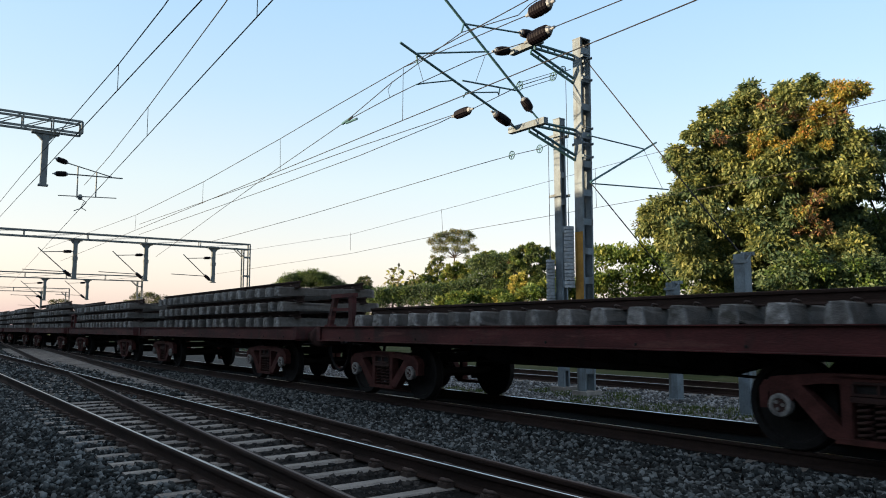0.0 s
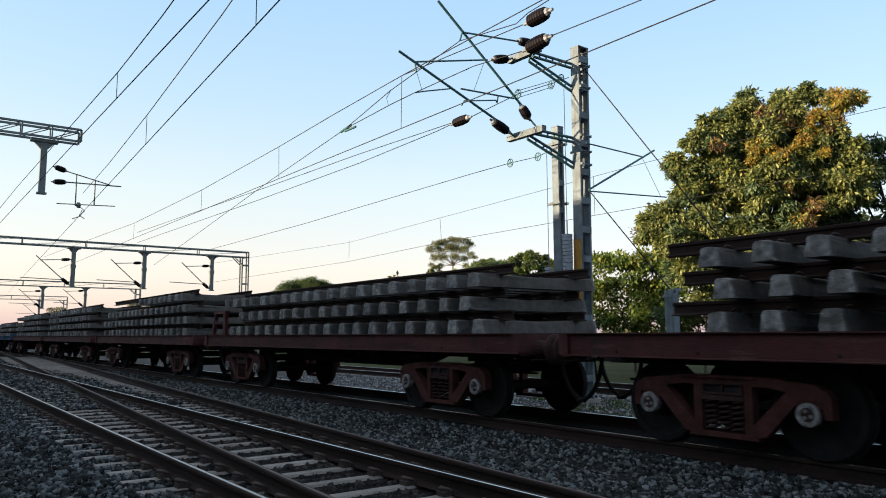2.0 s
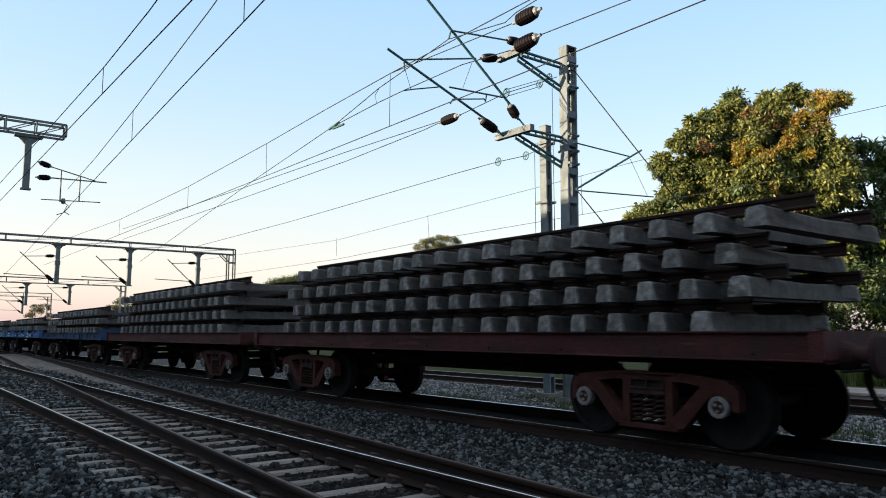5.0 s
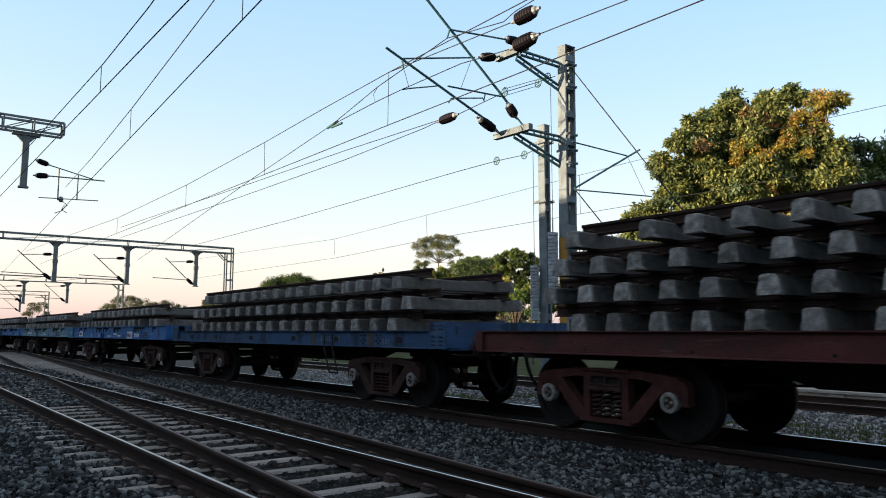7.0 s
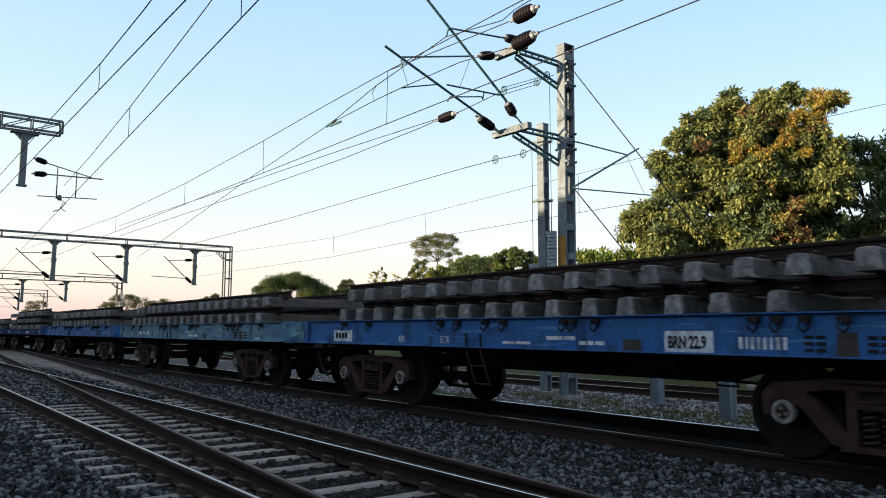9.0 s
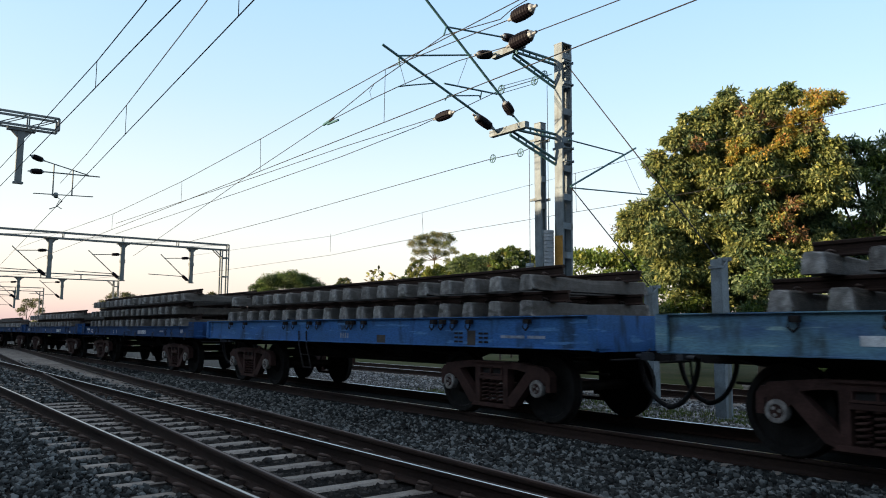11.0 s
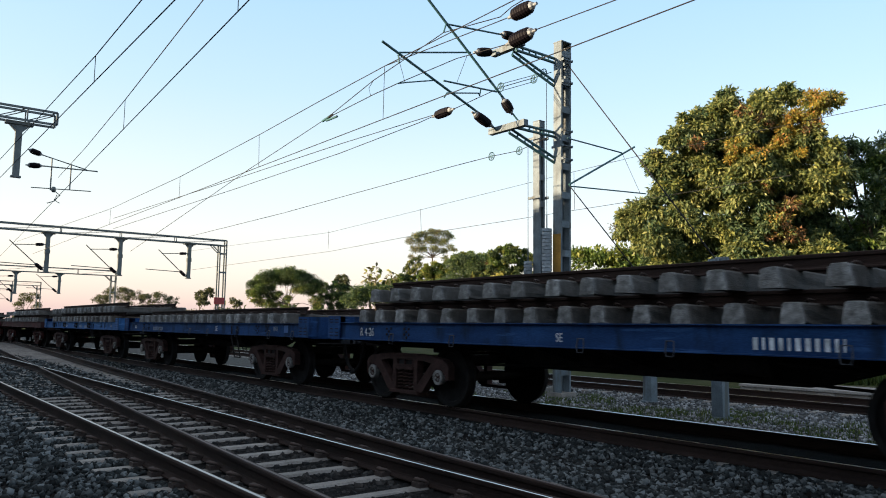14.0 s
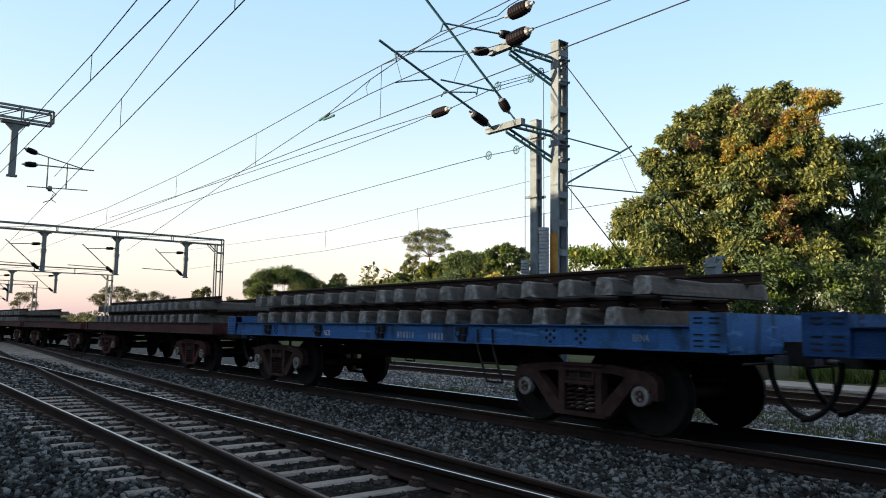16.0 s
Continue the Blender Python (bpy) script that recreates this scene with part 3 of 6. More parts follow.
def sill_fittings(w, paint, lo, hi, raised):
    """Hooks, link bails, pads and primer patches that each kind of wagon carries on its side."""
    if paint in ("blue", "pale") and not raised:
        hook = hook_form(hi - 0.06).mesh("lashing_hook", UNDER)
        for x in (-5.2, -4.3, -2.08, -1.63, -0.95, -0.55, 0.66, 0.82, 1.22, 3.4, 3.64, 3.94, 4.32, 5.6):
            part("lashing_hook", hook, None, w, "dark iron lashing hook").location.x = x
        for x in (3.95, 4.55):
            f = Form()
            for r, c in [(r, c) for r in range(3) for c in range(2)]:
                f.cbox((x + 0.12 * c - 0.045, -1.386, lo + 0.06 + 0.065 * r), (x + 0.12 * c + 0.045, -1.372, lo + 0.09 + 0.065 * r), 0.006)
            part("rivet_row", f, UNDER, w, "dark rivet heads in short rows")
        part("primer_patch", Form().cbox((4.22, -1.3765, lo + 0.02), (4.42, -1.3725, lo + 0.25), 0.001), PRIMER, w, "bare brown primer patch")
        part("primer_patch", Form().cbox((1.62, -1.3765, lo + 0.02), (1.90, -1.3725, lo + 0.16), 0.001), PRIMER, w, "bare brown primer patch")
    elif paint == "dusty":
        pad = Form().cbox((-0.09, -1.384, lo + 0.09), (0.09, -1.372, lo + 0.19), 0.008).mesh("pad", UNDER)
        for x in (-5.3, -3.4, -1.06, 1.27, 3.2, 5.44):
            part("pad", pad, None, w, "dark welded pad").location.x = x
        for x in (2.1, 4.4):
            part("primer_patch", Form().cbox((x, -1.3765, lo + 0.018), (x + 0.2, -1.3725, hi - 0.018), 0.001), PRIMER, w, "bare brown primer patch")
    elif paint == "navy":
        bail = Form().bend([(-0.05, -1.43, lo + 0.13), (-0.06, -1.445, lo + 0.02), (-0.05, -1.445, lo - 0.05), (0.05, -1.445, lo - 0.05), (0.06, -1.445, lo + 0.02), (0.05, -1.43, lo + 0.13), (-0.05, -1.43, lo + 0.13)], 0.009, 6).mesh("link_bail", CLIP_GREY)
        for x in (-4.6, -2.9, -0.22, 1.14, 3.1, 4.98, 6.15):
            part("link_bail", bail, None, w, "worn grey link bail").location.x = x
    elif paint == "blue":
        hook = hook_form(hi - 0.07)
        hook.cbox((0.07, -1.44, hi - 0.16), (0.15, -1.372, hi - 0.05), 0.015).cbox((-0.03, -1.43, lo + 0.03), (0.11, -1.372, lo + 0.12), 0.015)
        me = hook.mesh("lashing_hook", UNDER)
        for x in (-4.6, -2.27, 0.03, 2.32):
            part("lashing_hook", me, None, w, "dark iron lashing hook").location.x = x
    else:
        bolt = Form().turned((0, -1.372, lo + 0.07), (0, -1.388, lo + 0.07), [(0, 0.022), (0.7, 0.020), (1, 0.010)], 7).mesh("bolt", UNDER)
        for x in (-5.9, -4.7, -3.1, -1.5, 0.2, 1.8, 3.3, 4.9, 6.1):
            part("bolt", bolt, None, w).location.x = x


SLOT = Form().box((-0.06, -0.004, -0.008), (0.06, 0.004, 0.008)).mesh("slot", UNDER)


def build_wagon(paint, lo, hi, raised=0.0, posts=False):
    """Flat wagon, middle on rail top at the origin, running towards +x."""
    p = PAINTS[paint]
    w = thing("flat_wagon", pose(0, 0, 0), "", "wagon", "wagons of the works train")
    f = sill_form(lo, hi)
    part("side_sill", f, p, w)
    part("side_sill", mirrored(f), p, w)
    for s in (-1, 1):
        h = Form().cbox((s * 6.86, -1.36, lo - 0.02), (s * 6.72, 1.36, hi + raised), 0.012)
        h.cbox((s * 6.72, -1.42, lo + 0.02), (s * 6.88, -1.12, hi + raised), 0.02).cbox((s * 6.72, 1.12, lo + 0.02), (s * 6.88, 1.42, hi + raised), 0.02)
        part("headstock", h, p, w)
    part("deck", Form().cbox((-6.72, -1.36, hi - 0.05), (6.72, 1.36, hi), 0.01), PLANK, w)
    c = Form()
    for y in (-0.28, 0.22):
        c.prism([(z, x) for x, z in [(-6.7, 1.30), (6.7, 1.30), (6.7, 0.93), (3.0, 0.93), (2.2, 0.70), (-2.2, 0.70), (-3.0, 0.93), (-6.7, 0.93)]], "y", y, y + 0.06)
    part("centre_sill", c, UNDER, w)
    for x in (-6.1, -2.9, -1.3, 0, 1.3, 2.9, 6.1):
        low = 0.84 if abs(x) < 2 else 0.92
        part("cross_bar", Form().prism([(-1.35, 1.30), (1.35, 1.30), (1.35, 1.08), (0.4, low), (-0.4, low), (-1.35, 1.08)], "x", x - 0.05, x + 0.05), UNDER, w)
    for s in (-1, 1):
        b = part("bogie", BOLSTER, None, w)
        b.location.x = s * 4.55
        part("side_frame", FRAME_NEAR_RED if paint == "red" else FRAME_NEAR, None, b)
        part("side_frame", FRAME_FAR_RED if paint == "red" else FRAME_FAR, None, b)
        part("bolster_end", BOLSTER_END, None, b)
        part("spring_seat", SPRING_SEAT, None, b)
        for d in (-0.17, 0.0, 0.17):
            part("spring", SPRING, None, b).location.x = d
        for d in (-1, 1):
            q = part("brake_beam", BEAM, None, b)
            q.location.x, q.rotation_euler.z = d * 0.38, 0 if d > 0 else math.pi
    for x in AXLES:
        a = part("wheelset", WHEELSET, None, w)
        a.location = (x, 0, 0.5)
        part("axle_cap", CAP_NEAR, None, a, "worn grey bearing cap")
        part("axle_cap", CAP_FAR, None, a, "worn grey bearing cap")
    tank = Form().turned((-0.9, 0.75, 0.93), (0.3, 0.75, 0.93), [(0, 0.05), (0.02, 0.15), (0.08, 0.2), (0.92, 0.2), (0.98, 0.15), (1, 0.05)], 16)
    part("air_tank", tank, UNDER, w)
    cyl = Form().turned((1.3, -0.65, 0.98), (2.0, -0.65, 0.98), [(0, 0.06), (0.02, 0.15), (0.8, 0.17), (0.85, 0.19), (1, 0.19), (1, 0.05)], 14).rod((2.0, -0.65, 0.98), (2.9, -0.5, 0.9), 0.025, 6)
    part("brake_cylinder", cyl, UNDER, w)
    part("brake_rod", Form().bend([(-6.4, -0.5, 0.72), (-3.4, -0.4, 0.7), (0, -0.35, 0.82), (3.4, -0.4, 0.7), (6.3, -0.5, 0.72)], 0.02, 6), UNDER, w)
    for s in (-1, 1):
        k = Form().cbox((s * 6.7, -0.16, 0.92), (s * 7.08, 0.16, 1.20), 0.03).cbox((s * 7.05, -0.13, 0.93), (s * 7.335, 0.10, 1.19), 0.05).cbox((s * 7.25, 0.06, 0.98), (s * 7.32, 0.17, 1.14), 0.02)
        part("coupler", k, UNDER, w)
        for y in (-0.55, 0.35):
            pts = [(s * (6.88 + 0.44 * (1 - math.cos(math.pi * 0.5 * j / 9))), y + (0.05 if s > 0 else -0.05) * j / 9, 1.0 - 0.64 * math.sin(math.pi * 0.5 * j / 9)) for j in range(10)]
            part("brake_hose", Form().bend(pts, 0.034, 7), RUBBER, w)
        hd = Form().rod((s * 6.95, -1.25, 0.96), (s * 6.95, -0.62, 0.96), 0.016, 6).rod((s * 6.95, -0.62, 0.96), (s * 6.95, -0.58, 0.66), 0.016, 6)
        part("uncoupling_lever", hd, UNDER, w)
        part("pipe_cock", Form().rod((s * 6.88, -0.62, 1.0), (s * 7.02, -0.62, 1.0), 0.03, 8).cbox((s * 7.0, -0.70, 0.95), (s * 7.10, -0.54, 1.05), 0.02).rod((s * 7.04, -0.62, 1.05), (s * 7.14, -0.68, 1.10), 0.012, 6), CLIP_GREY, w, "worn grey brake pipe cock")
    step_x = 2.74 if raised else -1.42
    stepped = hi > 1.5 or hi in (1.37, 1.38)
    for y, x in ((-1.36, step_x), (1.36, -step_x - 0.4)) if stepped else ():
        st = Form()
        for d in (0, 0.34):
            st.rod((x + d, y - 0.05, 1.30), (x + d + 0.02, y - 0.05, 1.0), 0.018, 6).rod((x + d + 0.02, y - 0.05, 1.0), (x + d + 0.20, y - 0.02, 0.52), 0.018, 6)
        st.rod((x + 0.20, y - 0.02, 0.53), (x + 0.54, y - 0.02, 0.53), 0.018, 6).rod((x + 0.09, y - 0.03, 0.8), (x + 0.43, y - 0.03, 0.8), 0.014, 6)
        part("footstep", st, UNDER, w)
    sill_fittings(w, paint, lo, hi, raised)
    if raised:
        for s in (-1, 1):
            e = Form().cbox((s * 6.42, -1.43, lo + 0.005), (s * 6.87, -1.405, hi + raised), 0.006)
            plate_ob = part("end_plate", e, p, w)
            for bx in (6.53, 6.73):
                for bz in (0.07, 0.13, 0.20, 0.33, 0.385):
                    q = part("slot", SLOT, None, plate_ob)
                    q.location = (s * bx, -1.433, lo + bz)
        for x in (-4.76, -4.22, 4.22, 4.76):
            e = Form()
            for bx, bz in [(a, b) for a in (-0.07, 0.0, 0.07) for b in (0.07, 0.12, 0.17, 0.22)]:
                if (bx == 0.0) == (bz in (0.07, 0.17)):
                    e.turned((x + bx, -1.372, lo + bz), (x + bx, -1.392, lo + bz), [(0, 0.024), (0.7, 0.022), (1, 0.010)], 7)
            part("bolt_group", e, UNDER, w, "dark bolt heads")
    if paint == "red":
        for s in (-1, 1):
            for y in (-0.98, 0.98):
                bf = Form().rod((s * 6.86, y, 1.12), (s * 7.16, y, 1.12), 0.085, 12).turned((s * 6.86, y, 1.12), (s * 6.98, y, 1.12), [(0, 0.15), (0.7, 0.13), (1, 0.09)], 12)
                bf.turned((s * 7.14, y, 1.12), (s * 7.235, y, 1.12), [(0, 0.10), (0.4, 0.225), (0.8, 0.23), (1, 0.19)], 22)
                part("buffer", bf, BOGIE, w, "round steel side buffer")
    if posts:
        part("end_post", Form().prism([(1.36, -6.57), (1.36, -6.43), (2.0, -6.19), (2.0, -6.30)], "y", -1.34, -1.24).cbox((-6.62, -1.36, 1.36), (-6.38, -1.20, 1.40), 0.01), p, w)
        part("end_post", Form().cbox((-5.61, -1.34, 1.36), (-5.45, -1.24, 2.0), 0.01).cbox((-5.66, -1.36, 1.36), (-5.40, -1.20, 1.40), 0.01), p, w)
        part("end_rail", Form().cbox((-6.35, -1.35, 1.96), (-5.42, -1.22, 2.04), 0.012), p, w)
        part("end_rail", Form().cbox((-6.33, -1.33, 1.68), (-5.60, -1.27, 1.74), 0.01), p, w)
    return w


RAIL_LENGTH, SPACING = 11.3, 0.632
SHARED_RAIL = rail_form([(-RAIL_LENGTH / 2, 0, 0), (RAIL_LENGTH / 2, 0, 0)]).mesh("rail", RUST, RUST)
SHARED_CLIP = Form().bend([(-0.03, -0.05, 0.0), (-0.035, -0.10, 0.03), (0.0, -0.13, 0.045), (0.035, -0.10, 0.035), (0.03, -0.055, 0.022)], 0.014, 5).mesh("rail_clip", CLIP)


def build_panel(first, last, gaps):
    """Length of old track: concrete sleepers from first to last with two rails clipped on; gaps: lost sleepers."""
    label = "stacked track panel of grey concrete sleepers and rusty rails"
    if last - first < 8:
        label = "top track panel with its rear sleepers missing"
    elif gaps:
        label = "stacked track panel with one sleeper missing and rusty rails"
    w = thing("track_panel", pose(0, 0, 0), label, "track panel", "track panels on the train")
    n = round((last - first) / SPACING)
    for k in range(n + 1):
        if k in gaps:
            continue
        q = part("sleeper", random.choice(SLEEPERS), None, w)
        q.location = (first + (last - first) * k / n + random.uniform(-0.03, 0.03), random.uniform(-0.03, 0.03), 0)
        q.rotation_euler.z = random.gauss(0, 0.012)
        for s in (-1, 1):
            c = part("rail_clip", SHARED_CLIP, None, q)
            c.location = (0, s * GAUGE / 2, 0.222)
    for s in (-1, 1):
        q = part("rail", SHARED_RAIL, None, w)
        q.location = (last + 0.33 - RAIL_LENGTH / 2 + random.uniform(-0.09, 0.09), s * GAUGE / 2, 0.203)
    return w


# wagon number: paint, sill bottom and top, raised ends, end posts, first and last sleeper of each panel
WAGONS = {
    12: ("red", 1.05, 1.36, 0, True, ((-4.98, 5.76),)),
    11: ("red", 1.05, 1.36, 0, False, ((-4.40, 5.71), (-4.32, 5.84), (-4.48, 5.65))),
    10: ("red", 1.05, 1.36, 0, True, ((-4.84, 5.88), (-4.04, 5.68), (-5.20, 5.87))),
    9: ("red", 1.05, 1.36, 0, False, ((-5.15, 5.65), (-5.38, 5.68), (-4.72, 5.64), (0.32, 5.30))),
    8: ("red", 1.05, 1.36, 0, False, ((-5.45, 5.30), (-5.00, 5.75), (-5.18, 5.56), (-4.76, 5.98))),
    7: ("red", 1.05, 1.36, 0, False, ((-5.08, 5.10), (-5.54, 5.20), (-5.34, 5.40), (-5.14, 5.60))),
    6: ("dusty", 1.06, 1.37, 0.14, False, ((-5.21, 5.08), (-5.23, 5.56), (-4.28, 5.26))),
    5: ("blue", 1.08, 1.54, 0, False, ((-5.25, 5.65), (-4.92, 5.28))),
    4: ("pale", 1.08, 1.54, 0, False, ((-5.40, 5.30), (-5.00, 5.70))),
    3: ("blue", 1.08, 1.54, 0, False, ((-5.44, 5.51), (-5.16, 5.50))),
    2: ("navy", 1.08, 1.41, 0.12, False, ((-5.62, 5.42), (-5.50, 4.75), (-5.26, 5.52))),
    1: ("navy", 1.08, 1.41, 0.12, False, ((-5.68, 5.07), (-5.26, 5.53))),
    0: ("navy", 1.08, 1.38, 0.14, False, ((-5.17, 5.57),)),
    -1: ("blue", 1.08, 1.38, 0.14, False, ((-5.01, 5.41), (-5.10, 5.92))),
    -2: ("red", 1.05, 1.36, 0, False, ((-5.4, 5.4), (-5.1, 5.7))),
    -3: ("red", 1.05, 1.36, 0, False, ()),
    -4: ("red", 1.05, 1.36, 0, False, ((-5.4, 5.3), (-5.2, 5.5))),
    -5: ("red", 1.05, 1.36, 0, False, ((-5.3, 5.4),)),
}
LOST = {(7, 3): (1,), (5, 0): (15,), (3, 1): (1,), (2, 0): (12,)}     # sleepers gone from a panel
PAINT_WORDS = {"red": "rust-red", "blue": "bright blue", "navy": "dark blue", "dusty": "dusty faded blue", "pale": "worn pale blue"}
COUNT_WORDS = ("no", "one", "two", "three", "four")
SLACK = {12: 0.18, 11: 0.03, 10: 0.10, 9: -0.05, 8: -0.22, 7: -0.22, 6: -0.06, 5: 0.1, 2: -0.08, 0: 0.07, -1: 0.15}    # couplers run in or out
train = []                         # (thing, place along the train, height)
wagons = {}
masters = {}
for k, (paint, lo, hi, raised, posts, stack) in WAGONS.items():
    key = (paint, lo, hi, raised, posts)
    if key not in masters:
        w = masters[key] = build_wagon(paint, lo, hi, raised, posts)
    else:
        w = copy_thing(masters[key], pose(0, 0, 0))
    n = len(stack)
    tagged(w, f"{PAINT_WORDS[paint]} bogie flat wagon carrying {COUNT_WORDS[n]} track panel{'' if n == 1 else 's'}")
    x = ORIGIN + PITCH * k
    wagons[k] = w
    train.append((w, x + SLACK.get(k, 0.0), 0.0))
    for j, (first, last) in enumerate(stack):
        train.append((build_panel(first, last, LOST.get((k, j), ())), x, hi + 0.002 + 0.376 * j))


def motions():
    """The whole train rolls towards +x; wheels turn with it."""
    step = [0.0, 1.0, 2.0, 3.0, 4.0, 5.2, 6.5, 8.0, 9.0, 10.0, 11.5, 12.5, 13.5, 14.5, 16.0]
    for ob, x, z in train:
        walk(ob, [(t, pose(x + run(t), TRAIN_Y, z)) for t in step])
    turns = [(f / FPS, math.degrees(run(f / FPS) / 0.5)) for f in range(0, 16 * FPS + 1)]
    for w in wagons.values():
        for c in w.children:
            if c.name.startswith("wheelset"):
                x = round(c.location.x, 2)
                walk(c, [(t, pose(x, 0, 0.5, 0, a, 0)) for t, a in turns])

# ---- the lines ----
BEARERS = {0: TRACK_SLEEPER}
FASTENER = Form().cbox((-0.06, 0.06, 0.0), (0.06, 0.16, 0.045), 0.015).bend([(-0.04, 0.05, 0.03), (-0.05, 0.11, 0.065), (0.0, 0.165, 0.075), (0.05, 0.11, 0.065), (0.04, 0.055, 0.035)], 0.018, 6).mesh("rail_clip", CLIP)


def build_line(name, y, z, x0, x1, s0, s1, head, label):
    t = thing(name, pose(0, y, z - RAIL_H), label, "railway track", kind="structure")
    for s in (-1, 1):
        worn = name == "far_track" or name == "train_track" and s > 0
        part("rail", rail_form([(x, s * GAUGE / 2, 0) for x in np.linspace(x0, x1, 40)], ROUNDED if worn else SLIGHT if name == "near_track" and s > 0 else None), (RUST, HEAD_WORN if name == "near_track" and s < 0 else head), t)
    x = s0
    while x < s1:
        long = round(branch(x) / 0.25) * 0.25 if name == "near_track" and x > -22 else 0
        if long not in BEARERS:
            BEARERS[long] = sleeper_form(extra=long, slim=0.02).mesh("sleeper", TRACK_CONCRETE)
        q = part("sleeper", BEARERS[long], None, t)
        q.location = (x, 0, -0.216)
        if name == "near_track" and x > -17:
            for y in (-GAUGE / 2, GAUGE / 2, -GAUGE / 2 + branch(x), GAUGE / 2 + branch(x)):
                for s in (-1, 1):
                    if x < -2.5 and abs(branch(x) - GAUGE) > 0.2:
                        c = part("rail_clip", FASTENER, None, q)
                        c.location, c.rotation_euler.z = (0, y, 0.212), 0 if s > 0 else math.pi
        x += 0.60
    return t


build_line("near_track", NEAR_Y, NEAR_Z, -180, 14, -75, 13.5, HEAD, "main line track with polished rails on concrete sleepers")
build_line("train_track", TRAIN_Y, 0.0, -200, 30, -60, 29.5, HEAD, "track with polished rails beneath the works train")
build_line("far_track", FAR_Y, FAR_Z, -150, 40, -45, 20, HEAD_WORN, "dull-railed track beyond the train")
bt = thing("branch_track", pose(0, NEAR_Y, NEAR_Z - RAIL_H - 0.003), "brown-railed branch swinging away from the main line", "railway track", kind="structure")
for s, spans in ((-1, [(-100, -24.6), (-23.1, 5.0)]), (1, [(-100, 5.0)])):
    for a, b in spans:
        part("rail", rail_form([(x, s * GAUGE / 2 + branch(x), 0) for x in np.linspace(a, b, 60)]), (RUST, HEAD_DULL), bt)

x = -22.3
while x > -60:
    q = part("sleeper", TRACK_SLEEPER, None, bt)
    q.location, q.rotation_euler.z = (x, branch(x), -0.2165 - (0.012 if x > -32 else 0.0)), -0.068
    x -= 0.60

# unseen long wall added behind the camera to keep low sun off the train
wall = new("wall_yard", Form().box((-230, -12.3, -0.5), (70, -12.0, 9.7)).mesh("wall_yard", SHADE_WALL))
tagged(wall, "unseen plain weathered wall added behind the viewer for shade", "wall", kind="structure")


# low stone-faced platform beyond the far track
pl = thing("platform", pose(0, 0, 0), "low pale platform edge with rough stone face", "platform", kind="structure")
rng = random.Random(4)
x = -11.0
while x < 12:
    n = rng.uniform(0.35, 0.8)
    part("stone", Form().cbox((x + 0.01, 18.98 + rng.uniform(0, 0.05), -0.42), (x + n - 0.01, 19.5, -0.16 + rng.uniform(-0.03, 0.0)), 0.03), PALE_STONE, pl)
    x += n
part("coping", Form().cbox((-11, 18.94, -0.16), (12, 20.8, -0.10), 0.02), PALE_STONE, pl)


# ---- loose stone ----
def stones(name, count, area, size, seed, label, inside=None, material=None, sink=0.0):
    """Broken stones lying on the ground, joined."""
    rng = np.random.default_rng(seed)
    x0, x1, y0, y1 = area
    u = rng.random(count)
    xs = x1 - (x1 - x0) * u ** 1.5
    ys = rng.uniform(y0, y1, count)
    keep = np.ones(count, bool)
    for yc, z in ((NEAR_Y, 0), (TRAIN_Y, 0)):
        for s in (-1, 1):
            keep &= np.abs(ys - yc - s * GAUGE / 2) > 0.085
    g = np.array([branch(x) for x in xs])
    for s in (-1, 1):
        keep &= np.abs(ys - NEAR_Y - s * GAUGE / 2 - g) > 0.085
    bed = (ys > NEAR_Y - 1.42) & (ys < NEAR_Y + 1.42 + g)
    on_sleeper = np.abs(((xs + 75) / 0.60 + 0.5) % 1 - 0.5) * 0.60 < 0.115
    keep &= ~(bed & on_sleeper & (rng.random(count) > 0.02))
    if inside is not None:
        keep &= ((ys > NEAR_Y - 1.0) & (ys < NEAR_Y + 1.1 + g)) == inside
    xs, ys = xs[keep], ys[keep]
    n = len(xs)
    zs = np.array([ground_z(y) for y in ys]) + 0.002 - sink
    cube = np.array([(x, y, z) for x in (-1, 1) for y in (-1, 1) for z in (-1, 1)], float)
    r = size * rng.uniform(0.55, 1.3, (n, 1, 1)) * rng.uniform(0.6, 1.1, (n, 1, 3))
    v = cube[None] * rng.uniform(0.5, 1.05, (n, 8, 3)) * r
    q = rng.normal(size=(n, 4))
    q /= np.linalg.norm(q, axis=1, keepdims=True)
    w, x, y, z = q.T
    m = np.stack([1 - 2 * (y * y + z * z), 2 * (x * y - z * w), 2 * (x * z + y * w), 2 * (x * y + z * w), 1 - 2 * (x * x + z * z), 2 * (y * z - x * w), 2 * (x * z - y * w), 2 * (y * z + x * w), 1 - 2 * (x * x + y * y)], 1).reshape(n, 3, 3)
    v = np.einsum("nij,nkj->nki", m, v)
    v[:, :, 0] += xs[:, None]
    v[:, :, 1] += ys[:, None]
    v[:, :, 2] += zs[:, None] + 0.3 * r[:, :, 2]
    quads = np.array([(0, 1, 3, 2), (4, 6, 7, 5), (0, 4, 5, 1), (2, 3, 7, 6), (0, 2, 6, 4), (1, 5, 7, 3)])
    me = bpy.data.meshes.new(name)
    me.vertices.add(n * 8)
    me.vertices.foreach_set("co", v.reshape(-1))
    idx = (np.arange(n)[:, None, None] * 8 + quads[None]).reshape(-1)
    me.loops.add(len(idx))
    me.loops.foreach_set("vertex_index", idx.astype(np.int32))
    me.polygons.add(n * 6)
    me.polygons.foreach_set("loop_start", (np.arange(n * 6) * 4).astype(np.int32))
    me.materials.append(material or STONES)
    me.update(calc_edges=True)
    tagged(new(name, me), label, "gravel", kind="stuff")


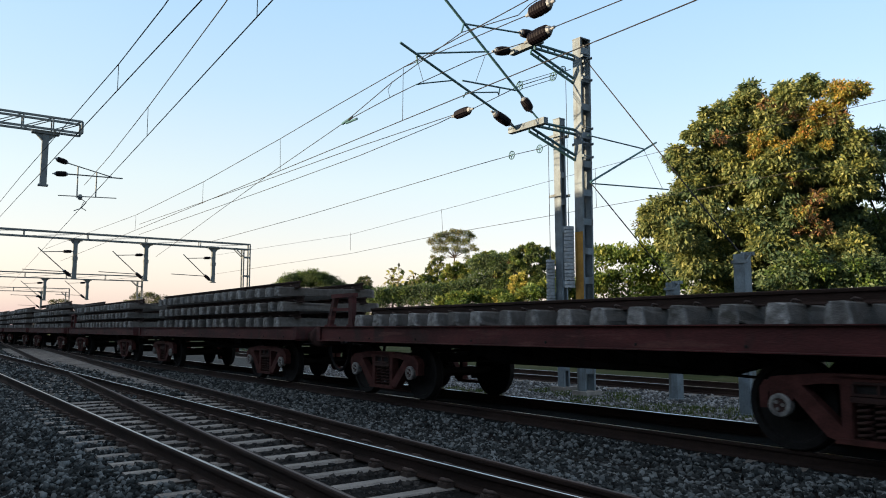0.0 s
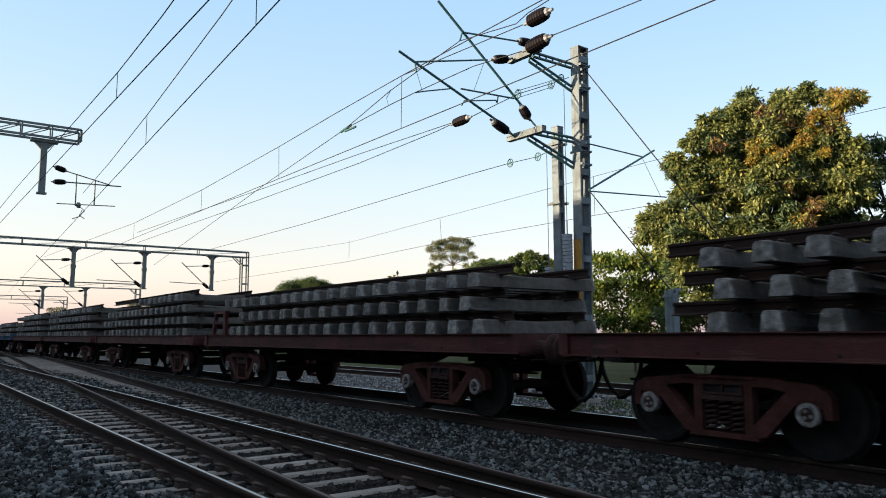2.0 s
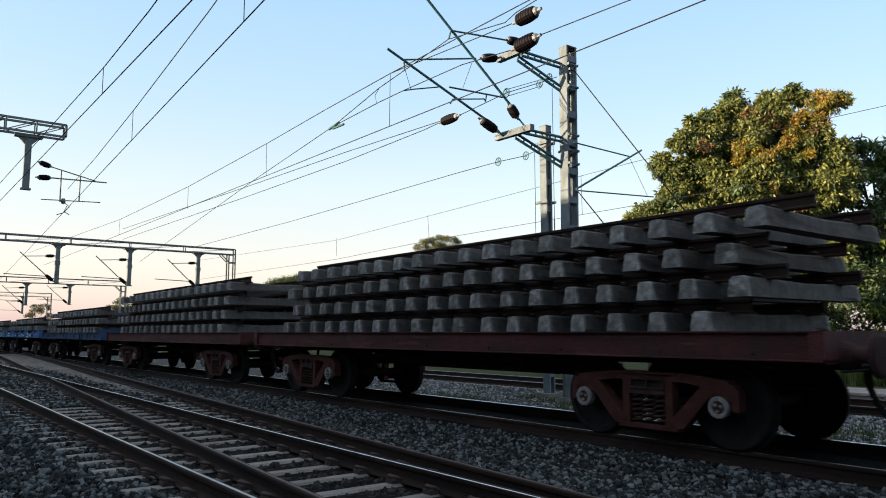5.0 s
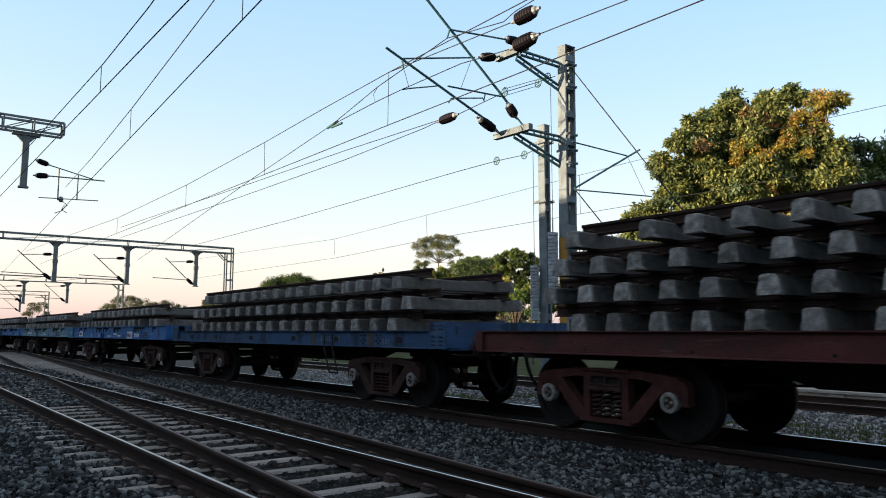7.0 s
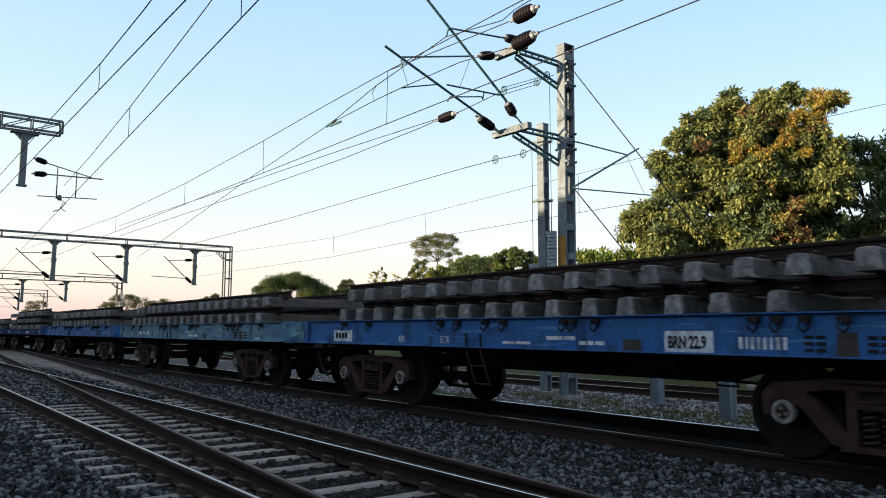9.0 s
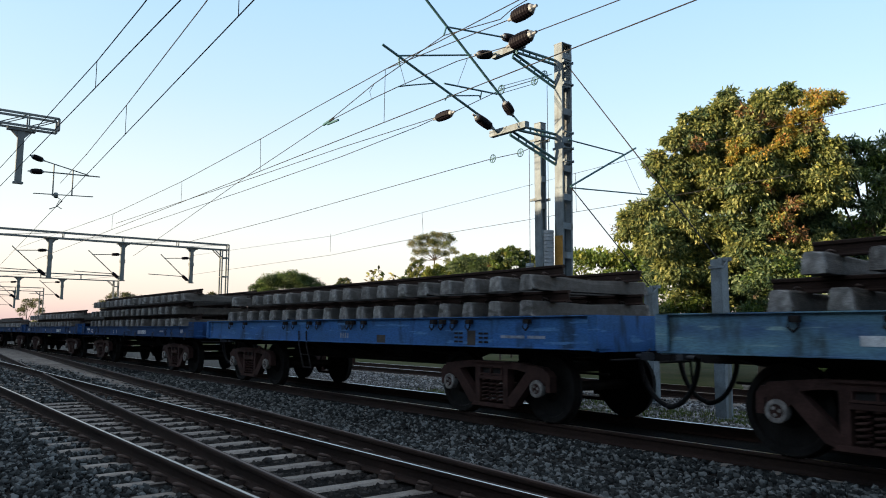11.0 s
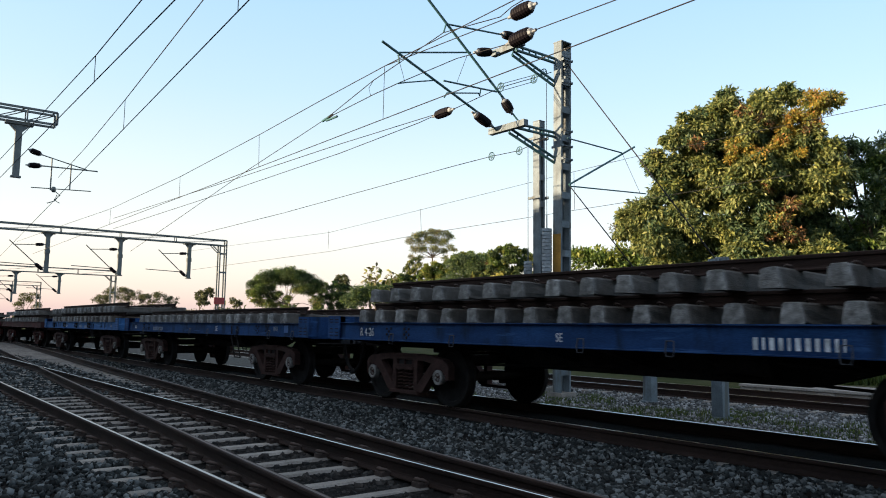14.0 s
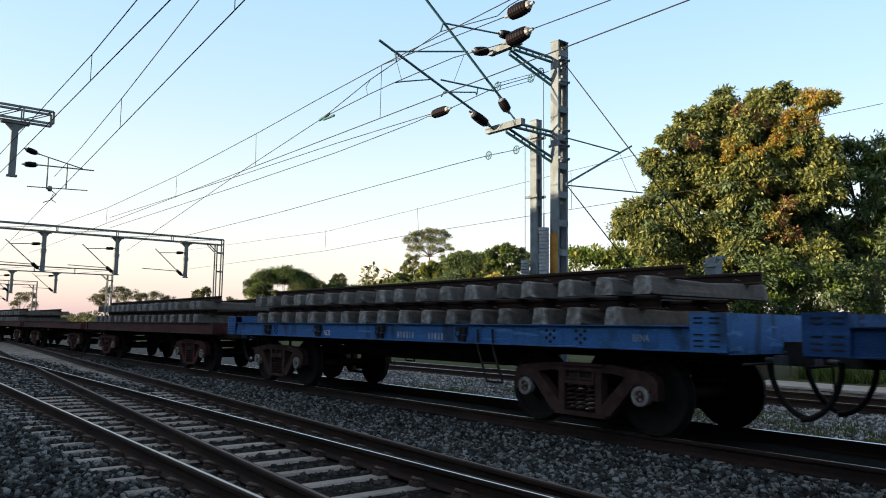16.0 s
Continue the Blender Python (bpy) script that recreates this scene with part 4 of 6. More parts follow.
stones("ballast_stones", 62000, (-26, -1.0, 0.4, 7.7), 0.029, 5, "loose grey broken ballast stones", False)
stones("ballast_stones", 62000, (-26, -1.0, 0.4, 7.7), 0.036, 5, "dark ballast between the rails", True, BED_STONES, 0.03)
stones("ballast_stones", 30000, (-60, -16, -2.0, 7.7), 0.040, 6, "loose grey broken ballast stones")
stones("ballast_stones", 20000, (-1.0, 8, -2.5, 7.7), 0.036, 8, "loose grey broken ballast stones")
stones("gravel_stones", 30000, (-28, -2, 10.2, 19.0), 0.030, 7, "loose gravel beyond the train", material=PALE_STONES)


# ---- overhead line equipment ----
def insulator(name, p, q, parent, r=0.10, sheds=9):
    """Barrel of close dark sheds between cast iron end caps."""
    p, q = Vector(p), Vector(q)
    r *= 1.15
    rings = [(0.19, 0.3 * r), (0.20, 0.7 * r)]
    for k in range(sheds):
        a, d = 0.21 + 0.58 * k / sheds, 0.58 / sheds
        wide = r * (0.86 + 0.14 * math.sin(math.pi * (k + 0.5) / sheds))
        rings += [(a, 0.88 * wide), (a + 0.3 * d, wide), (a + 0.6 * d, wide * 0.98), (a + 0.9 * d, 0.88 * wide)]
    rings += [(0.80, 0.7 * r), (0.81, 0.3 * r)]
    body = part(name, Form().turned(p, q, rings, 14), PORCELAIN, parent, "dark brown ribbed insulator")
    for u, v in ((p, q), (q, p)):
        part("end_cap", Form().turned(u, u.lerp(v, 0.22), [(0, 0.22 * r), (0.45, 0.24 * r), (0.6, 0.5 * r), (1.0, 0.66 * r)], 10), CAST, body, "grey iron end cap")
    return body


def wire(name, pts, r, label, parent=None):
    f = Form().bend(pts, r, 5)
    if parent:
        return part(name, f, COPPER, parent)
    ob = new(name, f.mesh(name, COPPER))
    return tagged(ob, label, "wire", "overhead wires")


def lattice_arm(form, p, q, w=0.07):
    """A pair of flats with battens, as on bracket arms."""
    p, q = Vector(p), Vector(q)
    d = (q - p).normalized()
    up = d.cross(Vector((1, 0, 0))).normalized()
    for s in (-1, 1):
        form.rod(p + up * s * w, q + up * s * w, 0.034, 6)
    n = max(3, int((q - p).length / 0.22))
    for k in range(n + 1):
        c = p.lerp(q, k / n)
        form.rod(c - up * w, c + up * w, 0.022, 5)
    return form


def battened_mast(name, x, y, base, top, label, w=0.125, d=0.155, lean=0.0):
    """Two channels back to back, joined by batten plates; plinth at the foot."""
    t = thing(name, pose(x, y, base, 0, lean, 0), label, "mast")
    h = top - base
    for s in (-1, 1):
        o, i, g = s * (d + 0.006), s * (d - 0.006), s * (d - 0.045)
        part("channel", Form().prism([(-w, o), (w, o), (w, g), (w - 0.012, g), (w - 0.012, i), (-w + 0.012, i), (-w + 0.012, g), (-w, g)], "z", 0.14, h), STEEL, t)
    z = 0.55
    while z < h - 0.1:
        for e in (-1, 1):
            part("batten", Form().cbox((e * (w + 0.008) - 0.005, -d + 0.005, z), (e * (w + 0.008) + 0.005, d - 0.005, z + 0.16), 0.003), STEEL, t)
        z += 0.72
    part("cap", Form().cbox((-w - 0.012, -d - 0.012, h), (w + 0.012, d + 0.012, h + 0.025), 0.006), STEEL, t)
    part("plinth", Form().cbox((-0.24, -0.26, -0.1), (0.24, 0.26, 0.14), 0.03), TRACK_CONCRETE, t, "rough concrete footing")
    return t


mast = battened_mast("catenary_mast", -12.46, 13.5, -0.34, 8.52, "tall galvanised battened steel mast with yellow stripe", 0.13, 0.175, lean=0.55)
mi = mast.matrix_basis.inverted()


part("yellow_stripe", Form().cbox((-0.128, -0.192, 1.2), (0.128, -0.182, 3.99), 0.003), YELLOW, mast, "worn yellow painted stripe")
for z in (8.39, 7.82, 6.58, 6.19, 5.86):
    part("clamp", Form().cbox((-0.2, -0.175, z - 0.03), (0.2, -0.15, z + 0.03), 0.005).cbox((-0.2, 0.15, z - 0.03), (0.2, 0.175, z + 0.03), 0.005).rod((-0.18, -0.17, z), (-0.18, 0.17, z), 0.014, 6).rod((0.18, -0.17, z), (0.18, 0.17, z), 0.014, 6), STEEL, mast)


# two brackets reach out from the mast, each with a cross arm along the line
LOW_Z, HIGH_Z, ARM_Y = 6.19, 8.11, 12.0
for z, xa, xb, foot, out in ((LOW_Z, -13.42, -12.16, 5.50, -12.76), (HIGH_Z, -13.33, -12.39, 7.47, -12.66)):
    xm = -12.50
    part("bracket_arm", lattice_arm(Form(), mi @ Vector((xm, 13.34, z - 0.03)), mi @ Vector((xm, ARM_Y, z - 0.03)), 0.055), TUBE, mast)
    part("bracket_strut", lattice_arm(Form(), mi @ Vector((xm, 13.34, foot)), mi @ Vector((out, ARM_Y + 0.04, z - 0.10)), 0.06), TUBE, mast)
    drop = 0.09 if z == LOW_Z else 0.02
    a, b = mi @ Vector((xa, ARM_Y - 0.07, z - drop)), mi @ Vector((max(xb, -12.25), ARM_Y + 0.07, z + 0.14 - drop))
    part("cross_arm", Form().cbox(a, b, 0.008), STEEL, mast, "pale galvanised cross arm")


# cantilever over the train's line, out-of-running wire
cant = thing("cantilever", pose(0, 0, 0), "slim steel cantilever frame with brown insulators", "cantilever", "cantilevers")
part("bracket_tube", Form().rod((-13.15, 11.72, 6.36), (-13.15, 8.56, 7.57), 0.030, 8), TUBE, cant)
insulator("insulator", (-13.15, 11.85, 6.22), (-13.15, 11.16, 6.48), cant, 0.105)
part("stay_tube", Form().rod((-13.15, 11.11, 7.94), (-13.15, 9.00, 7.42), 0.021, 7), TUBE, cant)
insulator("insulator", (-13.15, 11.86, 8.13), (-13.15, 11.21, 7.97), cant, 0.10)
part("base_rod", Form().rod((-13.11, 12.00, 6.09), (-13.15, 11.78, 6.29), 0.022, 6), TUBE, cant)
part("stay_rod", Form().rod((-13.16, 12.00, 8.21), (-13.15, 11.80, 8.11), 0.022, 6), TUBE, cant)
part("steady_arm", Form().bend([(-13.15, 9.97, 6.99), (-13.15, 9.26, 6.79), (-13.15, 8.98, 6.70)], 0.016, 6), TUBE, cant)
part("catenary_clamp", Form().rod((-13.15, 9.00, 7.39), (-13.15, 9.02, 7.18), 0.02, 6), TUBE, cant)
part("hanger", Form().rod((-13.15, 8.98, 7.35), (-13.15, 9.19, 6.78), 0.006, 5), COPPER, cant)
cant = thing("cantilever", pose(0, 0, 0), "slim steel cantilever frame with brown insulators", "cantilever", "cantilevers")
part("bracket_tube", Form().rod((-12.47, 11.61, 6.69), (-12.47, 9.14, 8.63), 0.030, 8), TUBE, cant)
insulator("insulator", (-12.47, 11.85, 6.39), (-12.47, 11.52, 6.74), cant, 0.105)
part("base_rod", Form().rod((-12.39, 12.00, 6.22), (-12.47, 11.81, 6.45), 0.022, 6), TUBE, cant)
part("stay_tube", Form().rod((-12.47, 11.55, 8.28), (-12.47, 9.81, 8.08), 0.021, 7), TUBE, cant)
insulator("insulator", (-12.47, 12.02, 8.33), (-12.47, 11.44, 8.28), cant, 0.095)
part("stay_rod", Form().rod((-12.39, 12.00, 8.12), (-12.47, 11.98, 8.32), 0.022, 6), TUBE, cant)
part("registration_tube", Form().rod((-12.47, 11.34, 6.84), (-12.47, 9.75, 6.76), 0.020, 7), TUBE, cant)
part("registration_drop", Form().bend([(-12.47, 10.85, 6.80), (-12.47, 10.81, 6.63), (-12.47, 10.78, 6.69), (-12.47, 9.85, 6.50), (-12.47, 9.78, 6.38)], 0.016, 6), TUBE, cant)
part("catenary_clamp", Form().rod((-12.47, 9.81, 8.08), (-12.47, 9.74, 7.86), 0.02, 6), TUBE, cant)
part("hanger", Form().rod((-12.47, 10.42, 7.48), (-12.47, 10.14, 6.81), 0.006, 5), COPPER, cant)


cant = thing("cantilever", pose(0, 0, 0), "slim cantilever frame reaching over the far track", "cantilever", "cantilevers")
part("bracket_tube", Form().rod((-12.20, 13.52, 4.87), (-12.20, 16.14, 6.25), 0.026, 8), TUBE, cant)
part("stay_tube", Form().rod((-12.20, 13.47, 6.04), (-12.20, 15.60, 6.00), 0.018, 6), TUBE, cant)
part("registration_tube", Form().rod((-12.20, 13.56, 4.84), (-12.20, 16.60, 5.02), 0.018, 6), TUBE, cant)
part("hanger", Form().rod((-12.20, 15.60, 6.00), (-12.20, 16.35, 5.01), 0.006, 5), COPPER, cant)


mast_low = battened_mast("anchor_mast", -13.70, 14.0, -0.34, 6.86, "shorter galvanised battened anchor mast with pulleys", 0.115, 0.10)
m2 = mast_low.matrix_basis.inverted()
for z in (6.74, 5.13):
    part("clamp", Form().cbox((-0.24, -0.17, z - 0.035), (0.20, -0.13, z + 0.035), 0.006), STEEL, mast_low)
    part("clamp", Form().cbox((-0.24, 0.13, z - 0.035), (0.2, 0.17, z + 0.035), 0.006), STEEL, mast_low)


def counterweight(x, y, z0, z1, rope_top, label, r=0.125):
    """A stack of round weights on a rod, hung from a rope."""
    t = thing("counterweight", pose(x, y, z0), label, "counterweight", "tensioning weights")
    n = 17
    h = (z1 - z0) / n
    for k in range(n):
        part("disc", Form().turned((0, 0, k * h + 0.003), (0, 0, (k + 1) * h - 0.003), [(0, r - 0.02), (0.08, r), (0.92, r), (1, r - 0.02)], 16), WEIGHT, t)
    part("rod", Form().rod((0, 0, -0.05), (0, 0, z1 - z0 + 0.35), 0.016, 6), STEEL, t)
    part("rope", Form().rod((0, 0, z1 - z0 + 0.35), (0, 0, rope_top - z0), 0.008, 5), COPPER, t)


counterweight(-13.86, 13.75, 1.64, 3.09, 6.31, "stack of round grey counterweights hanging on a rope", 0.115)
counterweight(-12.62, 13.17, 2.27, 3.79, 7.49, "stack of round grey counterweights hanging beside the mast")


def pulley(p, r=0.11):
    t = thing("pulley", pose(*p), "spoked tensioning pulley on anchored wires", "pulley", "pulleys")
    part("rim", Form().bend([(r * math.cos(a), 0, r * math.sin(a)) for a in np.linspace(0, 6.283, 17)], 0.013, 6), TUBE, t)
    for a in (0.3, 1.35, 2.4):
        part("spoke", Form().rod((r * math.cos(a), 0, r * math.sin(a)), (-r * math.cos(a), 0, -r * math.sin(a)), 0.010, 5), TUBE, t)

pulley((-12.62, 11.60, 7.04))
pulley((-12.99, 13.10, 7.68))
pulley((-12.85, 13.30, 7.84))
pulley((-14.71, 13.20, 5.98))
pulley((-14.25, 13.80, 6.15))

t = thing("anchor_post", pose(-10.57, 14.42, -0.34), "squat galvanised post holding stay wires", "post", "anchor posts")
part("shaft", Form().cbox((-0.115, -0.115, 0.0), (0.115, 0.115, 2.69), 0.012).cbox((-0.17, -0.17, 0.0), (0.17, 0.17, 0.05), 0.01), STEEL, t)
part("bracket", Form().cbox((-0.15, -0.14, 2.51), (0.20, -0.115, 2.57), 0.008).cbox((0.0, -0.05, 2.65), (0.24, 0.05, 2.72), 0.01).rod((0.16, -0.12, 2.54), (0.22, 0.0, 2.69), 0.02, 6), STEEL, t)
wire("stay_wire", [(-12.15, 13.50, 4.82), (-10.57, 14.42, 2.33)], 0.014, "taut steel stay from mast to anchor post")

t = thing("anchor_post", pose(-7.91, 12.96, -0.34), "squat galvanised post holding stay wires", "post", "anchor posts")
part("shaft", Form().cbox((-0.115, -0.115, 0.0), (0.115, 0.115, 3.05), 0.012).cbox((-0.17, -0.17, 0.0), (0.17, 0.17, 0.05), 0.01), STEEL, t)
part("bracket", Form().cbox((-0.15, -0.14, 2.87), (0.20, -0.115, 2.93), 0.008).cbox((0.0, -0.05, 3.01), (0.24, 0.05, 3.08), 0.01).rod((0.16, -0.12, 2.90), (0.22, 0.0, 3.05), 0.02, 6), STEEL, t)
wire("stay_wire", [(-12.22, 13.50, 7.95), (-7.91, 12.96, 2.69)], 0.014, "taut steel stay from mast to anchor post")

# running wires: contact wire below, catenary above with droppers
wire("contact_wire", [(-130, 3.1, 5.7), (-28, 3.03, 5.7), (14, 3.03, 5.7)], 0.010, "contact wire above the near line")
wire("catenary_wire", [(-130, 3.1, 7.0), (-80, 3.06, 6.3), (-28, 3.03, 6.34), (-18.5, 3.03, 6.24), (-14.2, 3.03, 6.2), (-11.4, 3.03, 6.27), (-6, 3.03, 6.6), (4, 3.03, 7.4), (14, 3.03, 7.0)], 0.0095, "catenary wire above the near line")
wire("contact_wire", [(-28.5, 5.12, 5.7), (14, 2.24, 5.7)], 0.010, "contact wire above the branch line")
wire("catenary_wire", [(-28.5, 5.12, 6.42), (-22.78, 4.74, 6.35), (-17.23, 4.36, 6.39), (-11.36, 3.96, 6.53), (-5, 3.53, 6.85), (14, 2.24, 7.1)], 0.0095, "catenary wire above the branch line")
wire("dropper", [(-14.2, 3.03, 6.2), (-14.2, 3.03, 5.7)], 0.007, "thin dropper between overhead wires")
wire("dropper", [(-17.3, 4.365, 6.39), (-17.3, 4.365, 5.7)], 0.007, "thin dropper between overhead wires")
wire("dropper", [(-9.6, 3.84, 6.6), (-9.6, 3.84, 5.7)], 0.007, "thin dropper between overhead wires")
wire("contact_wire", [(-28.5, 5.12, 5.7), (-88, 9.2, 5.75)], 0.010, "contact wire above the branch line")
wire("contact_wire", [(-55, 8.65, 5.82), (-12.5, 8.58, 5.8), (30, 8.6, 5.8)], 0.0105, "contact wire above the train's line")
wire("catenary_wire", [(-62.0, 8.70, 7.25), (-48.0, 8.70, 6.90), (-35.89, 8.70, 6.57), (-26.48, 8.70, 6.62), (-19.68, 8.70, 6.82), (-16.32, 8.70, 6.96), (-13.24, 8.70, 7.06), (-9.25, 8.70, 7.12), (-8.41, 8.70, 7.13)], 0.0105, "catenary wire above the train's line")
wire("dropper", [(-35.88, 8.70, 6.54), (-35.68, 8.64, 5.83)], 0.007, "thin dropper between overhead wires")
wire("dropper", [(-26.48, 8.70, 6.62), (-26.27, 8.63, 5.78)], 0.007, "thin dropper between overhead wires")
wire("dropper", [(-19.76, 8.70, 6.81), (-19.49, 8.60, 5.80)], 0.007, "thin dropper between overhead wires")
wire("dropper", [(-13.24, 8.70, 7.06), (-13.11, 8.60, 5.81)], 0.007, "thin dropper between overhead wires")


t = wire("anchored_wire", [(-16.71, 9.20, 6.73), (-22.96, 9.80, 6.48), (-33.31, 10.60, 5.77), (-41.56, 11.20, 5.20)], 0.0105, "overlap wire joining the catenary")
part("clamp", Form().rod((-16.92, 9.20, 6.70), (-16.39, 9.20, 6.76), 0.035, 6).rod((-16.71, 9.20, 6.67), (-16.15, 9.20, 6.66), 0.03, 6), TUBE, t)
wire("anchored_wire", [(-16.71, 9.20, 6.73), (-13.69, 8.70, 6.85), (-13.15, 9.02, 7.18)], 0.0105, "overlap catenary ending at the cantilever")
wire("anchored_wire", [(-16.71, 9.20, 6.73), (-13.67, 8.70, 6.52), (-13.15, 9.00, 6.71)], 0.0105, "overlap contact wire ending at the cantilever")
wire("jumper", [(-13.69, 8.70, 6.85), (-13.87, 8.70, 6.72), (-13.79, 8.70, 6.52), (-13.63, 8.70, 6.52)], 0.007, "short curved jumper wire")
wire("anchored_wire", [(-13.15, 9.02, 7.18), (-12.47, 9.74, 7.86), (-10.67, 9.80, 7.64), (-10.54, 10.00, 7.87), (-9.67, 10.00, 7.94)], 0.0105, "catenary rising past the cantilevers")
wire("anchored_wire", [(-13.15, 9.00, 6.71), (-12.47, 10.13, 7.36), (-10.30, 9.60, 6.89)], 0.0105, "overlap wire leading to insulators")
t = wire("anchored_wire", [(-9.46, 9.60, 6.93), (-7.34, 9.60, 6.84)], 0.0105, "overhead wire with dark strain insulator at its end")
insulator("strain_insulator", (-10.27, 9.60, 6.88), (-9.46, 9.60, 6.93), t, 0.125, 7)
t = wire("anchored_wire", [(-14.00, 9.20, 7.39), (-10.24, 9.60, 7.42)], 0.0105, "overhead wire leading to a dark strain insulator")
insulator("strain_insulator", (-10.22, 9.60, 7.41), (-9.44, 9.60, 7.44), t, 0.125, 7)
t = wire("anchored_wire", [(-13.63, 11.00, 6.63), (-12.62, 11.60, 7.04), (-12.99, 13.10, 7.71), (-12.66, 13.40, 7.84)], 0.0105, "anchored wire with insulator running to the pulleys")
insulator("strain_insulator", (-14.49, 11.00, 6.62), (-13.63, 11.00, 6.63), t, 0.105, 6)
for dy, dz in ((-0.07, 0.05), (0.07, -0.06)):
    wire("anchored_wire", [(-12.62, 11.60 + dy, 7.04 + dz), (-12.99, 13.10 + dy, 7.70 + dz)], 0.008, "strand between tensioning pulleys")
wire("anchored_wire", [(-14.44, 11.00, 6.66), (-17.73, 10.20, 6.40), (-23.39, 9.60, 6.22), (-37.29, 9.20, 6.33)], 0.0105, "one of two parallel anchored overhead wires")
wire("anchored_wire", [(-14.44, 11.00, 6.63), (-15.09, 11.00, 6.59), (-18.07, 10.40, 6.23), (-23.85, 9.80, 5.97), (-38.02, 9.40, 5.92)], 0.0105, "one of two parallel anchored overhead wires")
wire("anchored_wire", [(-13.15, 13.90, 6.37), (-14.25, 13.80, 6.15), (-14.71, 13.20, 5.98), (-16.15, 13.00, 5.91), (-26.11, 12.60, 5.66), (-35.97, 12.30, 5.57)], 0.0105, "anchored wire running to the low pulleys")
wire("catenary_wire", [(-48.17, 16.50, 6.06), (-29.63, 16.60, 5.58), (-22.57, 16.60, 5.80), (-12.98, 16.60, 6.10), (-12.50, 16.60, 6.11), (-6.11, 16.60, 6.10)], 0.007, "far track catenary wire")
wire("contact_wire", [(-48.31, 16.60, 4.82), (-29.59, 16.60, 4.70), (-22.55, 16.60, 4.85), (-12.81, 16.60, 4.87), (-8.17, 16.60, 4.91)], 0.008, "far track contact wire")
wire("dropper", [(-22.57, 16.60, 5.84), (-22.48, 16.60, 4.91)], 0.007, "thin dropper between overhead wires")
wire("dropper", [(-29.63, 16.60, 5.68), (-29.64, 16.60, 4.85)], 0.007, "thin dropper between overhead wires")
wire("dropper", [(-14.78, 16.60, 6.06), (-14.76, 16.60, 4.86)], 0.007, "thin dropper between overhead wires")



def boom(parent, x, y0, y1, z0, z1, step, half=0.22, r=0.035, thin=0.018):
    """Lattice girder along y."""
    for sx in (-1, 1):
        for z in (z0, z1):
            part("chord", Form().cbox((x + sx * half - r, y0, z - r), (x + sx * half + r, y1, z + r), 0.006), GANTRY, parent)
    n = max(2, round((y1 - y0) / step))
    f = Form()
    for k in range(n):
        a, b = y0 + (y1 - y0) * k / n, y0 + (y1 - y0) * (k + 1) / n
        for sx in (-1, 1):
            f.rod((x + sx * half, a, z0), (x + sx * half, b, z1), thin, 5)
            f.cbox((x + sx * half - r * 0.6, a - r * 0.6, z0), (x + sx * half + r * 0.6, a + r * 0.6, z1), 0.004)
    for sx in (-1, 1):
        f.cbox((x + sx * half - r, y1 - r, z0), (x + sx * half + r, y1 + r, z1), 0.004)
    part("boom_bracing", f, GANTRY, parent, "thin diagonal bracing")


def drop_post(parent, x, y, z_top, z_bot, w=0.11):
    f = Form()
    f.cbox((x - 0.12, y - 0.42, z_top - 0.10), (x + 0.12, y + 0.42, z_top), 0.012)
    f.prism([(y - 0.32, z_top - 0.10), (y + 0.32, z_top - 0.10), (y + w, z_top - 0.34), (y - w, z_top - 0.34)], "x", x - 0.05, x + 0.05)
    f.cbox((x - w * 0.8, y - w, z_bot), (x + w * 0.8, y + w, z_top - 0.1), 0.012)
    f.cbox((x - w, y - w * 1.5, z_bot - 0.03), (x + w, y + w * 1.5, z_bot + 0.03), 0.01)
    part("drop_post", f, GANTRY, parent)


g = thing("cantilever_gantry", pose(0, 0, 0), "dark steel lattice gantry reaching over the near tracks", "gantry", "gantries")
boom(g, -28.0, -2.4, 4.84, 8.10, 8.52, 0.95)
part("column", Form().cbox((-28.25, -2.4, -0.4), (-27.75, -1.9, 8.52), 0.02), GANTRY, g)
drop_post(g, -28.0, 3.74, 8.05, 6.18, 0.10)
insulator("insulator", (-28.00, 4.04, 7.17), (-28.00, 4.53, 7.03), g, 0.09)
insulator("insulator", (-28.00, 4.01, 6.62), (-28.00, 4.55, 6.66), g, 0.09)
part("stay_tube", Form().rod((-28.00, 4.53, 7.03), (-28.00, 5.91, 6.72), 0.020, 6), GANTRY, g)
part("bracket_tube", Form().rod((-28.00, 4.55, 6.66), (-28.00, 6.28, 6.71), 0.024, 6), GANTRY, g)
part("drop_arm", Form().rod((-28.00, 4.80, 6.96), (-28.00, 4.81, 5.85), 0.024, 6), GANTRY, g)
part("drop_arm", Form().rod((-28.00, 5.41, 6.85), (-28.00, 5.41, 5.95), 0.024, 6), GANTRY, g)
part("registration_tube", Form().rod((-28.00, 4.22, 5.88), (-28.00, 6.10, 5.97), 0.018, 6), GANTRY, g)
part("steady_arm", Form().bend([(-28.00, 4.93, 5.85), (-28.00, 5.12, 5.71), (-28.00, 4.95, 5.49), (-28.00, 4.73, 5.39)], 0.016, 5), GANTRY, g)
part("steady_arm", Form().bend([(-28.00, 5.12, 5.43), (-28.00, 4.95, 5.53), (-28.00, 5.03, 5.72)], 0.016, 5), GANTRY, g)
part("clamp", Form().turned((-28.00, 4.84, 5.89), (-28.00, 4.98, 5.89), [(0, 0.05), (0.2, 0.10), (0.8, 0.10), (1, 0.05)], 8), GANTRY, g)



